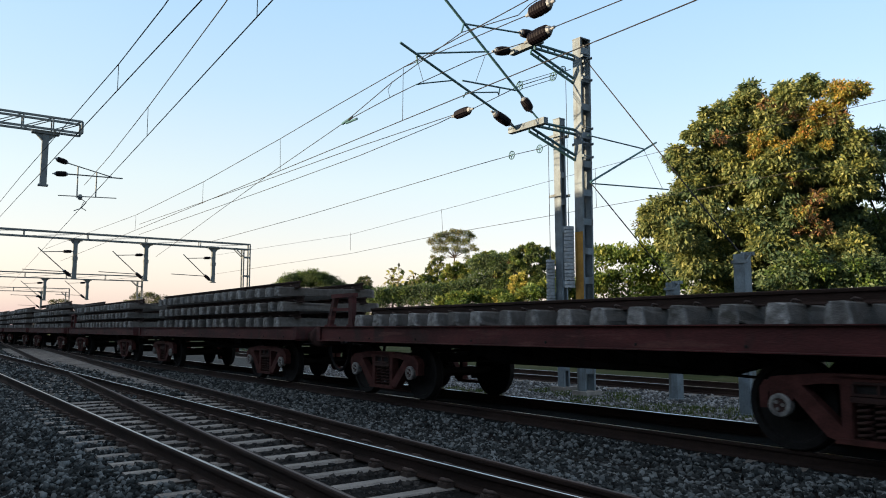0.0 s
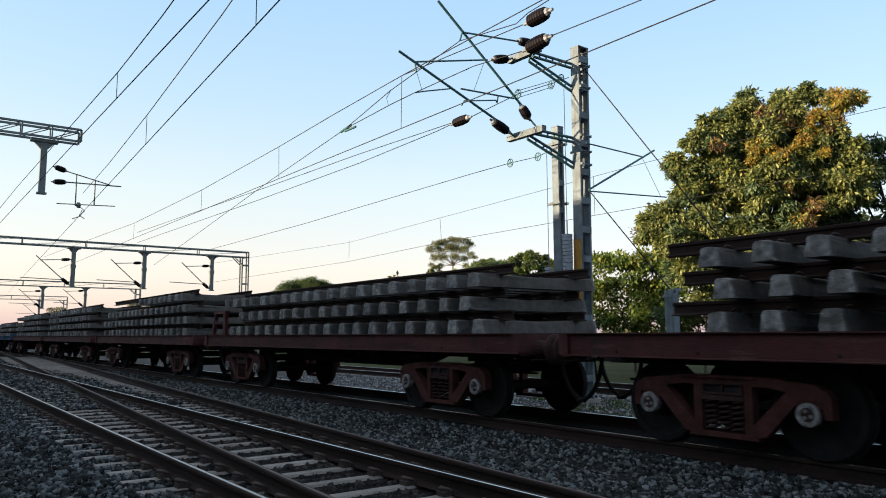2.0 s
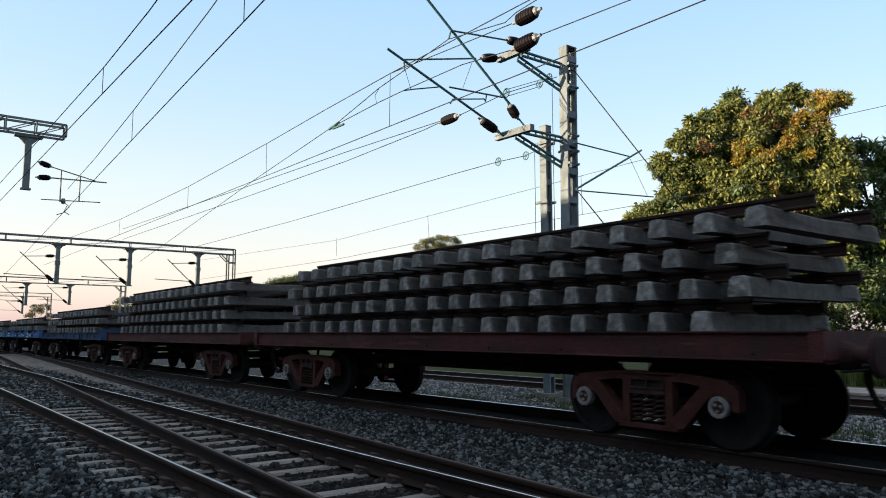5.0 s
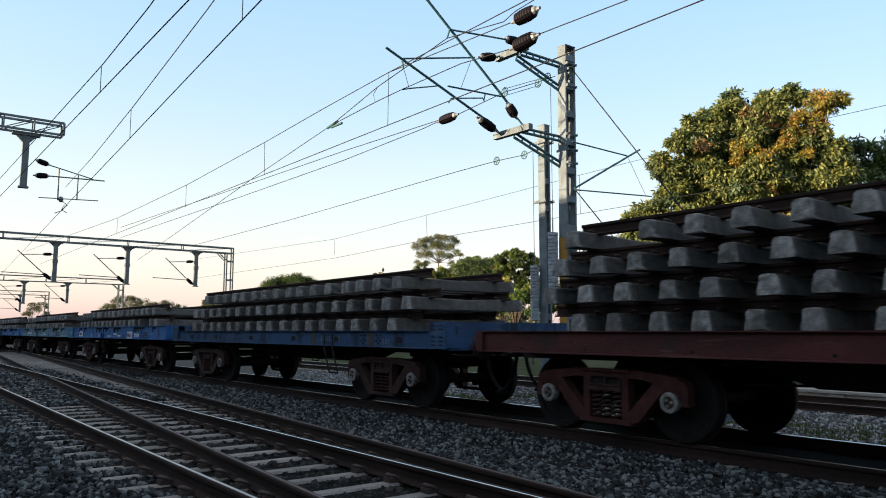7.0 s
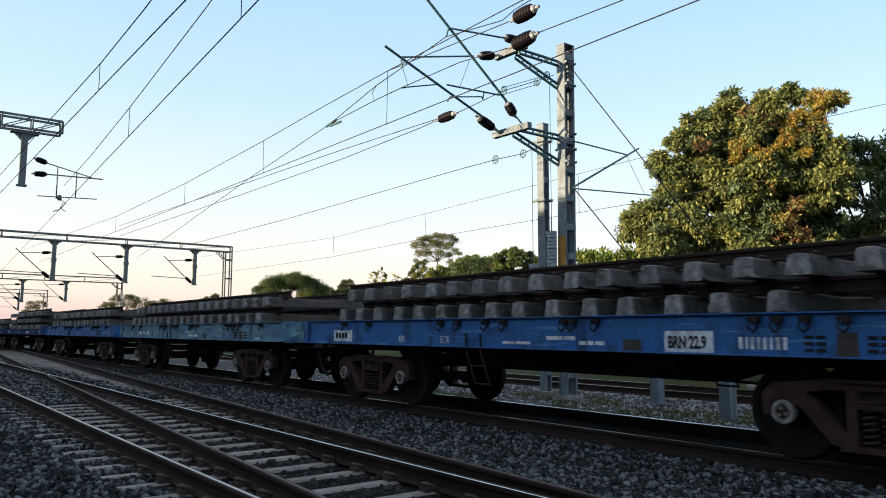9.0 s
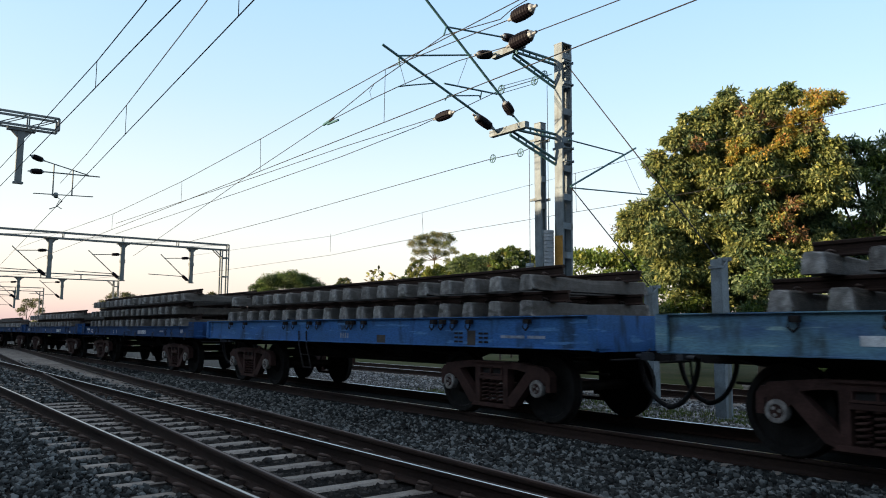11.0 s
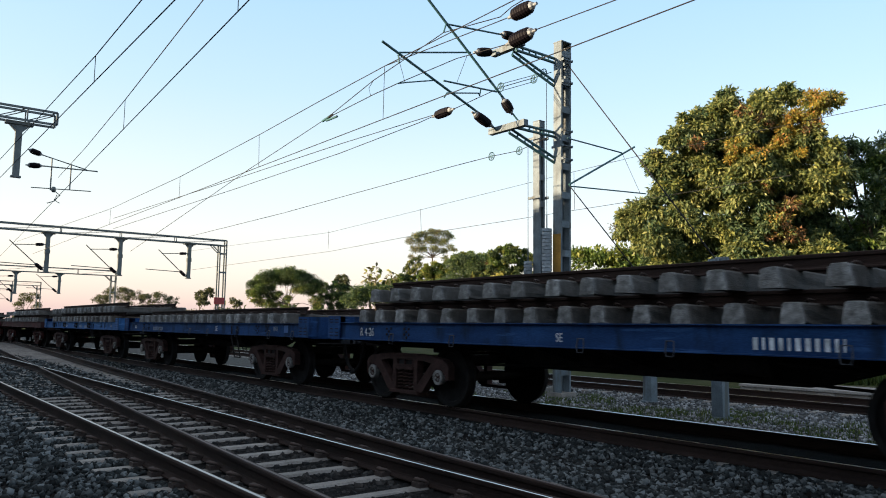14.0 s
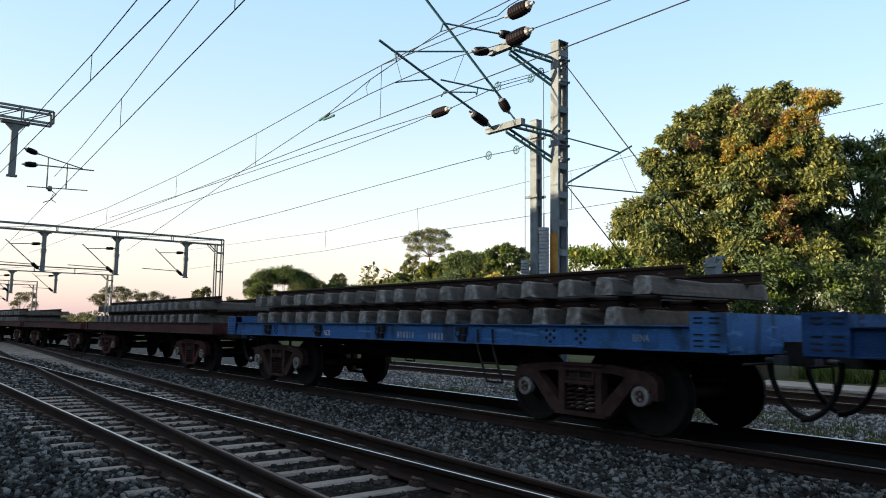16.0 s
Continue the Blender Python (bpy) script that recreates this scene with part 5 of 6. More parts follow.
def portal(x, y_leg, z0, z1, posts, label):
    g = thing("portal_gantry", pose(x, 0, 0), label, "gantry", "gantries")
    boom(g, 0, -9.0, y_leg + 0.25, z0, z1, 3.7, 0.22, 0.045, 0.010)
    for y in (y_leg, -9.0):
        for sx in (-0.22, 0.22):
            for sy in (-0.25, 0.25):
                part("leg", Form().cbox((sx - 0.045, y + sy - 0.045, -0.4), (sx + 0.045, y + sy + 0.045, z0), 0.006), GANTRY, g)
        for z in (z0 - 0.62, z0 * 0.72):
            f = Form()
            for s in (-1, 1):
                f.cbox((-0.22, y + s * 0.25 - 0.02, z - 0.05), (0.22, y + s * 0.25 + 0.02, z + 0.05), 0.005).cbox((s * 0.22 - 0.02, y - 0.25, z - 0.05), (s * 0.22 + 0.02, y + 0.25, z + 0.05), 0.005)
            part("tie_ring", f, GANTRY, g)
        part("knee", Form().rod((0.22, y - 0.25, z0 - 0.6), (0.22, y - 0.9, z0), 0.04, 6).rod((-0.22, y - 0.25, z0 - 0.6), (-0.22, y - 0.9, z0), 0.04, 6), GANTRY, g)
    for y, zb in posts:
        drop_post(g, 0, y, z0 - 0.03, zb, 0.13)
        insulator("insulator", (0, y - 0.12, zb + 0.08), (0, y - 0.75, zb + 0.62), g, 0.11, 5)
        part("bracket_tube", Form().rod((0, y - 0.75, zb + 0.62), (0, y - 2.25, zb + 2.0), 0.035, 6), GANTRY, g)
        insulator("insulator", (0, y - 0.1, zb + 1.85), (0, y - 0.85, zb + 1.80), g, 0.10, 5)
        part("stay_tube", Form().rod((0, y - 0.85, zb + 1.80), (0, y - 2.0, zb + 1.72), 0.03, 6), GANTRY, g)
        part("registration_tube", Form().rod((0, y - 0.6, zb + 0.45), (0, y - 3.1, zb + 0.52), 0.03, 6), GANTRY, g)
        part("clamp", Form().cbox((-0.14, y - 0.16, zb + 1.25), (0.14, y + 0.16, zb + 1.5), 0.02), GANTRY, g)
    return g


portal(-55.0, 21.56, 7.36, 7.76, [(9.51, 4.66), (14.13, 4.68), (19.02, 4.72)], "long dark steel portal gantry with drop posts over the tracks")


portal(-88.0, 22.05, 6.61, 7.16, [(16.59, 4.41), (12.45, 4.26)], "distant dark steel portal gantry over the tracks")
portal(-128.0, 21.33, 6.91, 7.46, [(17.71, 4.30)], "distant dark steel portal gantry over the tracks")

t = thing("sign_board", pose(-54.68, 21.36, 3.10), "small red board fixed to a gantry leg", "sign")
part("plate", Form().cbox((-0.02, -0.40, -0.26), (0.02, 0.40, 0.26), 0.006), SIGN_RED, t)



# ---- grass and weeds ----
def grass(name, count, area, height, seed, label):
    rng = np.random.default_rng(seed)
    x0, x1, y0, y1 = area
    tufts = max(1, count // 14)
    tx, ty = rng.uniform(x0, x1, tufts), rng.uniform(y0, y1, tufts)
    keep = np.array([noise.noise(Vector((x * 0.35, y * 0.5, seed))) > -0.12 for x, y in zip(tx, ty)])
    tx, ty = tx[keep], ty[keep]
    k = rng.integers(0, len(tx), count)
    px, py = tx[k] + rng.normal(0, 0.10, count), ty[k] + rng.normal(0, 0.10, count)
    pz = np.array([ground_z(y) for y in py]) + (0.29 if y0 > 20 else 0.03)
    h = height * rng.uniform(0.4, 1.2, count)
    a = rng.uniform(0, 6.283, count)
    lean = rng.uniform(0.1, 0.8, count) * h
    w = 0.012 + 0.02 * h
    v = np.empty((count, 3, 3))
    v[:, 0] = np.stack([px - w * np.sin(a), py + w * np.cos(a), pz - 0.02], 1)
    v[:, 1] = np.stack([px + w * np.sin(a), py - w * np.cos(a), pz - 0.02], 1)
    v[:, 2] = np.stack([px + lean * np.cos(a), py + lean * np.sin(a), pz + h], 1)
    me = bpy.data.meshes.new(name)
    me.vertices.add(count * 3)
    me.vertices.foreach_set("co", v.reshape(-1))
    me.loops.add(count * 3)
    me.loops.foreach_set("vertex_index", np.arange(count * 3, dtype=np.int32))
    me.polygons.add(count)
    me.polygons.foreach_set("loop_start", (np.arange(count) * 3).astype(np.int32))
    me.materials.append(GRASS)
    me.update(calc_edges=True)
    tagged(new(name, me), label, "grass", kind="stuff")


grass("weeds", 6000, (-17, -3, 11.6, 14.4), 0.055, 3, "short weeds in the gravel beside the track")
grass("grass", 40000, (-11, 8, 20.8, 25), 0.45, 4, "rough grass behind the platform")
bank = new("bank", Form().box((-11, 20.8, -0.45), (20, 60, -0.09)).mesh("bank", SOIL))
tagged(bank, "grassy earth bank behind the platform", "ground", kind="structure")


# ---- stencilled marks on the wagon sides ----
def lettering(text, x, z, height, material, wagon, narrow=0.8, bold=0.0):
    """Letters painted on the near side; reading along +x."""
    cu = bpy.data.curves.new("stencil", "FONT")
    cu.body, cu.size, cu.extrude, cu.align_x = text, height * 1.4, 0.0015, "LEFT"
    cu.offset = bold * height
    tmp = bpy.data.objects.new("stencil", cu)
    me = bpy.data.meshes.new_from_object(tmp)
    bpy.data.objects.remove(tmp)
    me.materials.clear()
    me.materials.append(material)
    ob = new("stencil", me)
    ob.parent = wagon
    ob.matrix_basis = pose(x, -1.3815, z, 90, 0, 0) @ Matrix.Diagonal((narrow, 1, 1, 1))
    return ob


def bars(x, z, height, widths, material, wagon, gap=0.03):
    """Marks that cannot be read, as plain bars."""
    for w in widths:
        part("mark", Form().box((x, -1.380, z), (x + w, -1.3745, z + height)), material, wagon)
        x += w + gap


def plate(x0, x1, z0, z1, material, wagon):
    part("panel_patch", Form().cbox((x0, -1.3775, z0), (x1, -1.372, z1), 0.002), material, wagon)


NUMBER = (0.05, 0.03, 0.05, 0.045, 0.03, 0.05, 0.05, 0.04, 0.05, 0.03, 0.02)
w = wagons[5]
plate(2.24, 2.88, 1.10, 1.345, WHITE, w)
lettering("BRN 22.9", 2.285, 1.15, 0.14, BLACK, w, 0.66, 0.045)
bars(3.19, 1.15, 0.13, (0.045, 0.02, 0.04, 0.03, 0.04, 0.03, 0.045, 0.04), WHITE, w, 0.035)
lettering("ECR", -2.12, 1.14, 0.12, WHITE, w)
lettering("ERI", -3.33, 1.14, 0.12, WHITE, w)
plate(-5.66, -4.95, 1.13, 1.35, WHITE, w)
bars(-5.58, 1.19, 0.11, (0.09, 0.09, 0.09, 0.09), BLACK, w)
bars(0.3, 1.22, 0.05, (0.3, 0.2), WHITE, w)
bars(-0.6, 1.15, 0.04, (0.25, 0.3), WHITE, w)
bars(0.9, 1.16, 0.05, (0.12, 0.1, 0.15), WHITE, w)
w = wagons[2]
lettering("04-26", -5.45, 1.15, 0.15, WHITE, w)
lettering("R", -5.85, 1.12, 0.09, WHITE, w)
bars(-6.1, 1.25, 0.07, (0.1, 0.08, 0.1, 0.06), WHITE, w)
lettering("S", -1.91, 1.16, 0.12, WHITE, w)
lettering("E", -1.52, 1.16, 0.12, WHITE, w)
lettering("BRNA", 5.60, 1.20, 0.11, WHITE, w, 0.55)
bars(1.23, 1.15, 0.12, NUMBER, WHITE, w, 0.045)
bars(3.6, 1.22, 0.05, (0.2, 0.15), FADED_WHITE, w)
w = wagons[1]
lettering("SE", -0.71, 1.16, 0.12, WHITE, w)
lettering("R 4-26", -5.72, 1.16, 0.155, WHITE, w)
lettering("BRNA", 5.01, 1.12, 0.10, WHITE, w, 0.65)
bars(2.13, 1.14, 0.13, NUMBER, WHITE, w, 0.05)
w = wagons[0]
lettering("SE", 1.57, 1.17, 0.13, WHITE, w)
lettering("BRNA", 5.10, 1.20, 0.11, FADED_WHITE, w, 0.55)
plate(5.63, 5.82, 1.17, 1.33, PATCH_BLUE, w)
lettering("4-26", -5.75, 1.17, 0.11, WHITE, w)
bars(-3.76, 1.13, 0.11, NUMBER, FADED_WHITE, w, 0.05)
w = wagons[-1]
lettering("NCR", -2.03, 1.13, 0.11, WHITE, w)
bars(0.57, 1.13, 0.11, NUMBER[:6], FADED_WHITE, w, 0.045)
bars(1.46, 1.12, 0.11, NUMBER[:5], FADED_WHITE, w, 0.045)
lettering("BRNA", 5.59, 1.18, 0.09, FADED_WHITE, w, 0.75)
w = wagons[6]
bars(2.55, 1.15, 0.11, NUMBER[:9], FADED_BLUE, w, 0.045)
bars(4.9, 1.12, 0.10, (0.04, 0.05, 0.03), FADED_BLUE, w, 0.05)
w = wagons[4]
bars(-4.6, 1.20, 0.10, (0.3, 0.2, 0.25), WHITE, w, 0.2)
bars(0.4, 1.16, 0.06, (0.4, 0.3), WHITE, w, 0.1)
bars(5.2, 1.12, 0.05, (0.25,), WHITE, w)
w = wagons[3]
bars(0.3, 1.17, 0.10, (0.04, 0.03, 0.05, 0.03), FADED_WHITE, w, 0.05)
bars(5.0, 1.22, 0.04, (0.5, 0.35), FADED_WHITE, w, 0.06)
w = wagons[9]
bars(-0.61, 1.17, 0.12, (0.05, 0.04, 0.05), FADED, w, 0.05)
bars(0.35, 1.15, 0.10, (0.04,) * 7, FADED, w, 0.045)
bars(1.47, 1.13, 0.12, (0.05, 0.04, 0.06), FADED, w, 0.05)


# ---- trees and scrub ----
RIGHT = math.degrees(math.atan2(math.cos(radians(38.2)), math.sin(radians(38.2))))


def leaf_mesh(name, blobs, count, size, material, seed, clumps=14, tight=0.34, droop=0.35, width=0.24):
    """Many folded leaves in clumps over rounded masses (x, y, z, radius)."""
    rng = np.random.default_rng(seed)
    blobs = np.array(blobs, float)
    share = blobs[:, 3] ** 2
    share = share / share.sum()
    which = rng.choice(len(blobs), count, p=share)
    dirs = rng.normal(size=(len(blobs), clumps, 3))
    dirs /= np.linalg.norm(dirs, axis=2, keepdims=True)
    dirs[:, :, 2] = np.where(dirs[:, :, 2] < -0.45, -dirs[:, :, 2], dirs[:, :, 2])
    far = rng.uniform(0.55, 1.0, (len(blobs), clumps, 1))
    hub = blobs[:, None, :3] + dirs * far * blobs[:, None, 3:4]
    c = rng.integers(0, clumps, count)
    off = np.clip(rng.normal(size=(count, 3)), -1.7, 1.7) * np.array([1, 1, 0.7])
    off *= (tight * blobs[which, 3] / 1.6)[:, None]
    p = hub[which, c] + off
    out = p - blobs[which, :3]
    out /= np.linalg.norm(out, axis=1, keepdims=True) + 1e-6
    way = out * 0.7 + rng.normal(size=(count, 3)) * 0.6
    way[:, 2] -= droop
    way /= np.linalg.norm(way, axis=1, keepdims=True)
    side = np.cross(way, rng.normal(size=(count, 3)) * 0.6 + np.array([0, 0, 1.0]))
    side /= np.linalg.norm(side, axis=1, keepdims=True) + 1e-6
    up = np.cross(side, way)
    L = size * rng.uniform(0.6, 1.35, (count, 1))
    v = np.empty((count, 4, 3))
    v[:, 0], v[:, 2] = p, p + way * L
    v[:, 1] = p + way * L * 0.45 + side * L * width + up * L * 0.07
    v[:, 3] = p + way * L * 0.45 - side * L * width + up * L * 0.07
    me = bpy.data.meshes.new(name)
    n = count * 4
    me.vertices.add(n)
    me.vertices.foreach_set("co", v.reshape(-1))
    tri = (np.arange(count)[:, None] * 4 + np.array([0, 1, 2, 0, 2, 3])[None]).reshape(-1)
    me.loops.add(len(tri))
    me.loops.foreach_set("vertex_index", tri.astype(np.int32))
    me.polygons.add(count * 2)
    me.polygons.foreach_set("loop_start", (np.arange(count * 2) * 3).astype(np.int32))
    tones = material if isinstance(material, tuple) else (material,)
    for m in tones:
        me.materials.append(m)
    if len(tones) > 1:
        hue = np.random.default_rng(seed + 900).integers(0, len(tones), (len(blobs), clumps))[which, c]
        me.polygons.foreach_set("material_index", np.repeat(hue, 2).astype(np.int32))
    me.update(calc_edges=True)
    return me


def plant(name, x, y, z, label, category, crowns, seed, trunk=0.0, fork=0.4, kind="", group="", deep=0.7, limbs=True, **more):
    """crowns: (part name, masses as (across, height, radius), leaves, leaf size, material)."""
    t = thing(name, pose(x, y, z, 0, 0, RIGHT), label, category, group, kind)
    rng = np.random.default_rng(seed + 500)
    rows_all = []
    for k, (pn, masses, count, size, material) in enumerate(crowns):
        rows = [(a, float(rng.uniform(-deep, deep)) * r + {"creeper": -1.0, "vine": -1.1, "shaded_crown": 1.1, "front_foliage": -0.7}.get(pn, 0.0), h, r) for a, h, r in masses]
        rows_all += rows
        part(pn, leaf_mesh(pn, rows, count, size, material, seed + k, **more), None, t)
    if trunk:
        top = max(h for _, _, h, _ in rows_all)
        f = Form()
        prev, r0 = Vector((0, 0, -0.2)), trunk * 1.25
        for s in (0.15, 0.5, 1.0):
            nxt = Vector((0.4 * trunk * math.sin(4 * s), 0.3 * trunk * s, top * fork * s))
            f.rod(prev, nxt, r0, 9, trunk * (1.15 - 0.35 * s))
            prev, r0 = nxt, trunk * (1.15 - 0.35 * s)
        part("trunk", f, BARK, t)
        if limbs:
            for a, d, h, r in ([q for q in rows_all if q[1] > 0.6] if len(rows_all) > 30 else rows_all):
                f = Form()
                e = Vector((a, d, h))
                c = prev.lerp(e, 0.5) + Vector((0, 0, 0.12 * (e - prev).length * rng.uniform(-0.5, 0.8)))
                f.rod(prev - Vector((0, 0, 0.1)), c, trunk * (0.36 if len(rows_all) > 30 else 0.5), 6, trunk * 0.22)
                f.rod(c, e, trunk * 0.22, 6, trunk * 0.06)
                for q in range(3):
                    u = e + Vector(np.clip(rng.normal(size=3), -1.2, 1.2)) * r * 0.32
                    f.rod(c.lerp(e, 0.5 + 0.15 * q), u, trunk * 0.12, 4, trunk * 0.03)
                part("limb", f, BARK, t)
    return t

plant("mango_tree", -14.14, 26.00, -0.4, "broad leafy mango tree hung with golden creeper", "tree", [
    ("crown", [(-0.79, 10.45, 0.42), (0.35, 10.30, 0.48), (1.14, 10.52, 0.42), (-0.24, 9.82, 0.64), (-1.27, 9.90, 0.51), (-2.07, 9.68, 0.33), (-2.7, 9.62, 0.19), (-3.01, 8.68, 0.49), (-3.7, 8.09, 0.38), (-2.32, 9.04, 0.49), (-3.88, 7.71, 0.22), (-2.46, 7.93, 0.61), (-1.54, 8.41, 0.67), (-0.5, 8.94, 0.61), (0.54, 9.37, 0.62), (-3.27, 6.77, 0.6), (-4.19, 5.96, 0.61), (-4.81, 5.84, 0.36), (-4.93, 5.27, 0.36), (-3.87, 4.95, 0.67), (-2.96, 5.64, 0.68), (-2.04, 6.56, 0.7), (-1.11, 7.37, 0.71), (-2.54, 4.29, 0.68), (-3.39, 3.83, 0.58), (-3.2, 7.5, 0.5), (-1.9, 7.5, 0.6), (0.3, 9.9, 0.5), (-0.4, 8.2, 0.6), (-1.7, 9.3, 0.5), (-2.2, 8.6, 0.5)], 92000, 0.18, (MANGO, MANGO, MANGO, MANGO_DEEP, OLIVE)),
    ("front_foliage", [(-0.49, 7.46, 0.61), (-0.75, 6.34, 0.59), (0.63, 7.82, 0.68), (-1.66, 5.33, 0.59), (-0.92, 4.46, 0.6), (0.05, 4.04, 0.67), (1.05, 4.38, 0.68), (1.81, 4.28, 0.6), (1.02, 3.56, 0.51), (2.11, 4.94, 0.4), (1.73, 7.83, 0.61), (1.54, 8.62, 0.51), (2.19, 8.23, 0.45), (1.8, 6.88, 0.61), (2.18, 6.6, 0.51), (1.16, 7.26, 0.5), (2.6, 7.45, 0.45), (1.56, 6.26, 0.37), (-1.7, 3.8, 0.59), (-0.62, 3.48, 0.5), (0.1, 6.9, 0.55), (-0.1, 5.4, 0.6), (-1.1, 7.0, 0.6), (-2.2, 5.0, 0.55)], 70000, 0.18, (MANGO, MANGO, MANGO, OLIVE, MANGO_DEEP)),
    # back masses: the crown's inner shade put into darker leaf colour
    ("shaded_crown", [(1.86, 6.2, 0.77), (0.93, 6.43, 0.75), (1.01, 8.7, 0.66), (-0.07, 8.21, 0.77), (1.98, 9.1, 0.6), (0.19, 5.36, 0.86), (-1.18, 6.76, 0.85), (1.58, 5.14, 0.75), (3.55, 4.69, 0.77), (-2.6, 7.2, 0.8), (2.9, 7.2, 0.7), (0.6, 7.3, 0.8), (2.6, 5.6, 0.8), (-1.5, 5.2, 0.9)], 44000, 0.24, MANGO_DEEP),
    ("vine", [(-0.92, 9.61, 0.25), (-0.19, 6.83, 0.24), (0.25, 5.58, 0.40), (0.78, 5.09, 0.34), (-0.1, 9.39, 0.22), (1.58, 8.91, 0.36), (-2.6, 8.42, 0.30), (1.85, 9.2, 0.26), (0.1, 6.0, 0.3), (0.15, 5.0, 0.34), (-0.02, 4.0, 0.40), (1.16, 3.86, 0.40), (0.6, 6.2, 0.3)], 5000, 0.14, (VINE, VINE, MANGO, ORANGE)),
    ("creeper", [(1.67, 9.95, 0.42), (2.28, 10.07, 0.32), (1.1, 9.44, 0.37), (1.53, 9.27, 0.38), (1.93, 9.56, 0.32), (2.61, 10.02, 0.17), (0.51, 8.53, 0.27), (0.75, 9.0, 0.32), (1.35, 8.85, 0.26), (0.2, 8.2, 0.24), (-0.92, 8.12, 0.41), (-0.44, 7.85, 0.37), (-1.14, 8.4, 0.25), (1.16, 8.09, 0.2)], 14500, 0.12, (GOLD, GOLD, OLIVE, ORANGE)),
], 11, 0.3, 0.3, deep=0.8, tight=0.40, clumps=20, droop=0.75, width=0.21)
plant("shrub_tree", -21.82, 29.00, -0.4, "small bare-topped tree beside the mango tree", "tree", [
    ("crown", [(-0.14, 6.79, 0.70), (0.53, 7.46, 0.54), (-0.68, 6.39, 0.54), (0.53, 6.12, 0.81)], 1800, 0.16, DRY),
], 21, 0.1, 0.5)
plant("shade_tree", -11.55, 30.00, -0.4, "dark-leaved tree beside the mango tree", "tree", [
    ("crown", [(-0.96, 8.81, 0.43), (-0.34, 8.41, 0.62), (0.36, 8.54, 0.62), (-0.73, 7.58, 0.74), (0.12, 7.3, 0.88), (-0.45, 6.13, 0.87), (0.29, 6.03, 0.88), (-0.85, 5.09, 0.73), (-0.08, 4.41, 0.87), (-1.29, 6.7, 0.5), (1.03, 8.13, 0.82), (0.93, 6.38, 1.08), (0.84, 4.65, 1.07), (2.2, 7.6, 1.1), (2.2, 5.6, 1.2)], 30000, 0.2, (MANGO_DEEP, MANGO_DEEP, GREEN)),
], 31, 0.25, 0.4, droop=0.8, width=0.17)
plant("scrub_bush", -21.89, 27.00, -0.4, "dense green scrub behind the tracks", "bush", [
    ("foliage", [(-1.30, 4.66, 0.78), (-0.52, 4.40, 0.91), (0.39, 4.66, 0.78), (1.04, 4.14, 1.04), (-0.78, 3.36, 1.04), (0.52, 3.10, 1.04), (-1.56, 3.36, 0.78), (1.56, 3.10, 1.04), (-0.52, 2.26, 0.91), (1.04, 2.16, 0.91), (-1.82, 2.32, 0.78)], 16200, 0.2, (GREEN, GREEN, YELLOW_GREEN)),
], 41, 0.06, 0.3)
plant("scrub_bush", -16.94, 25.00, -0.4, "dense green scrub behind the tracks", "bush", [
    ("foliage", [(-0.46, 4.03, 0.99), (0.87, 3.80, 0.99), (-0.46, 2.92, 0.88), (0.87, 2.70, 0.88), (2.19, 3.58, 0.99), (2.19, 2.59, 0.77), (-0.02, 2.00, 0.77), (1.31, 1.93, 0.77), (-1.12, 2.04, 0.77)], 20000, 0.16, (MANGO, GREEN, MANGO_DEEP)),
], 42, 0.06, 0.3)
plant("scrub_bush", -12.48, 25.00, -0.4, "dense green scrub behind the tracks", "bush", [
    ("foliage", [(-1.00, 3.41, 0.87), (0.16, 3.21, 0.87), (1.32, 3.21, 0.87), (-0.81, 2.53, 0.68), (0.55, 2.44, 0.68), (1.90, 2.53, 0.77), (2.87, 3.02, 0.97), (-1.58, 1.89, 0.68), (-0.23, 1.86, 0.68), (1.13, 1.86, 0.68), (2.48, 1.89, 0.77)], 20000, 0.15, (MANGO_DEEP, GREEN, MANGO_DEEP)),
], 43, 0.06, 0.3)
plant("scrub_bush", -15.97, 33.00, -0.4, "dense green scrub behind the tracks", "bush", [
    ("foliage", [(-4.85, 4.67, 1.26), (-3.08, 5.18, 1.39), (-1.06, 4.93, 1.52), (0.96, 5.18, 1.52), (2.98, 5.43, 1.64), (4.50, 4.67, 1.52), (-3.58, 3.41, 1.26), (-1.56, 3.41, 1.26), (0.71, 3.41, 1.39), (2.98, 3.41, 1.39)], 26000, 0.26, DARK_GREEN),
], 71, 0.06, 0.3)
plant("scrub_bush", -33.99, 32.00, -0.4, "tall rounded green scrub tree behind the tracks", "bush", [
    ("foliage", [(-0.98, 6.29, 0.29), (-0.52, 6.51, 0.29), (-0.02, 6.63, 0.32), (0.45, 6.49, 0.32), (0.92, 6.31, 0.32), (1.38, 6.1, 0.32), (-0.69, 5.86, 0.43), (0.02, 5.94, 0.47), (0.81, 5.74, 0.43), (1.45, 5.53, 0.4), (-0.33, 5.22, 0.5), (0.56, 5.02, 0.5), (1.38, 4.81, 0.43), (-1.05, 5.36, 0.36), (0.2, 4.37, 0.5), (1.1, 4.17, 0.47), (-0.51, 4.4, 0.43)], 32000, 0.15, (GREEN, RAIN, MANGO_DEEP, OLIVE)),
], 44, 0.06, 0.3)
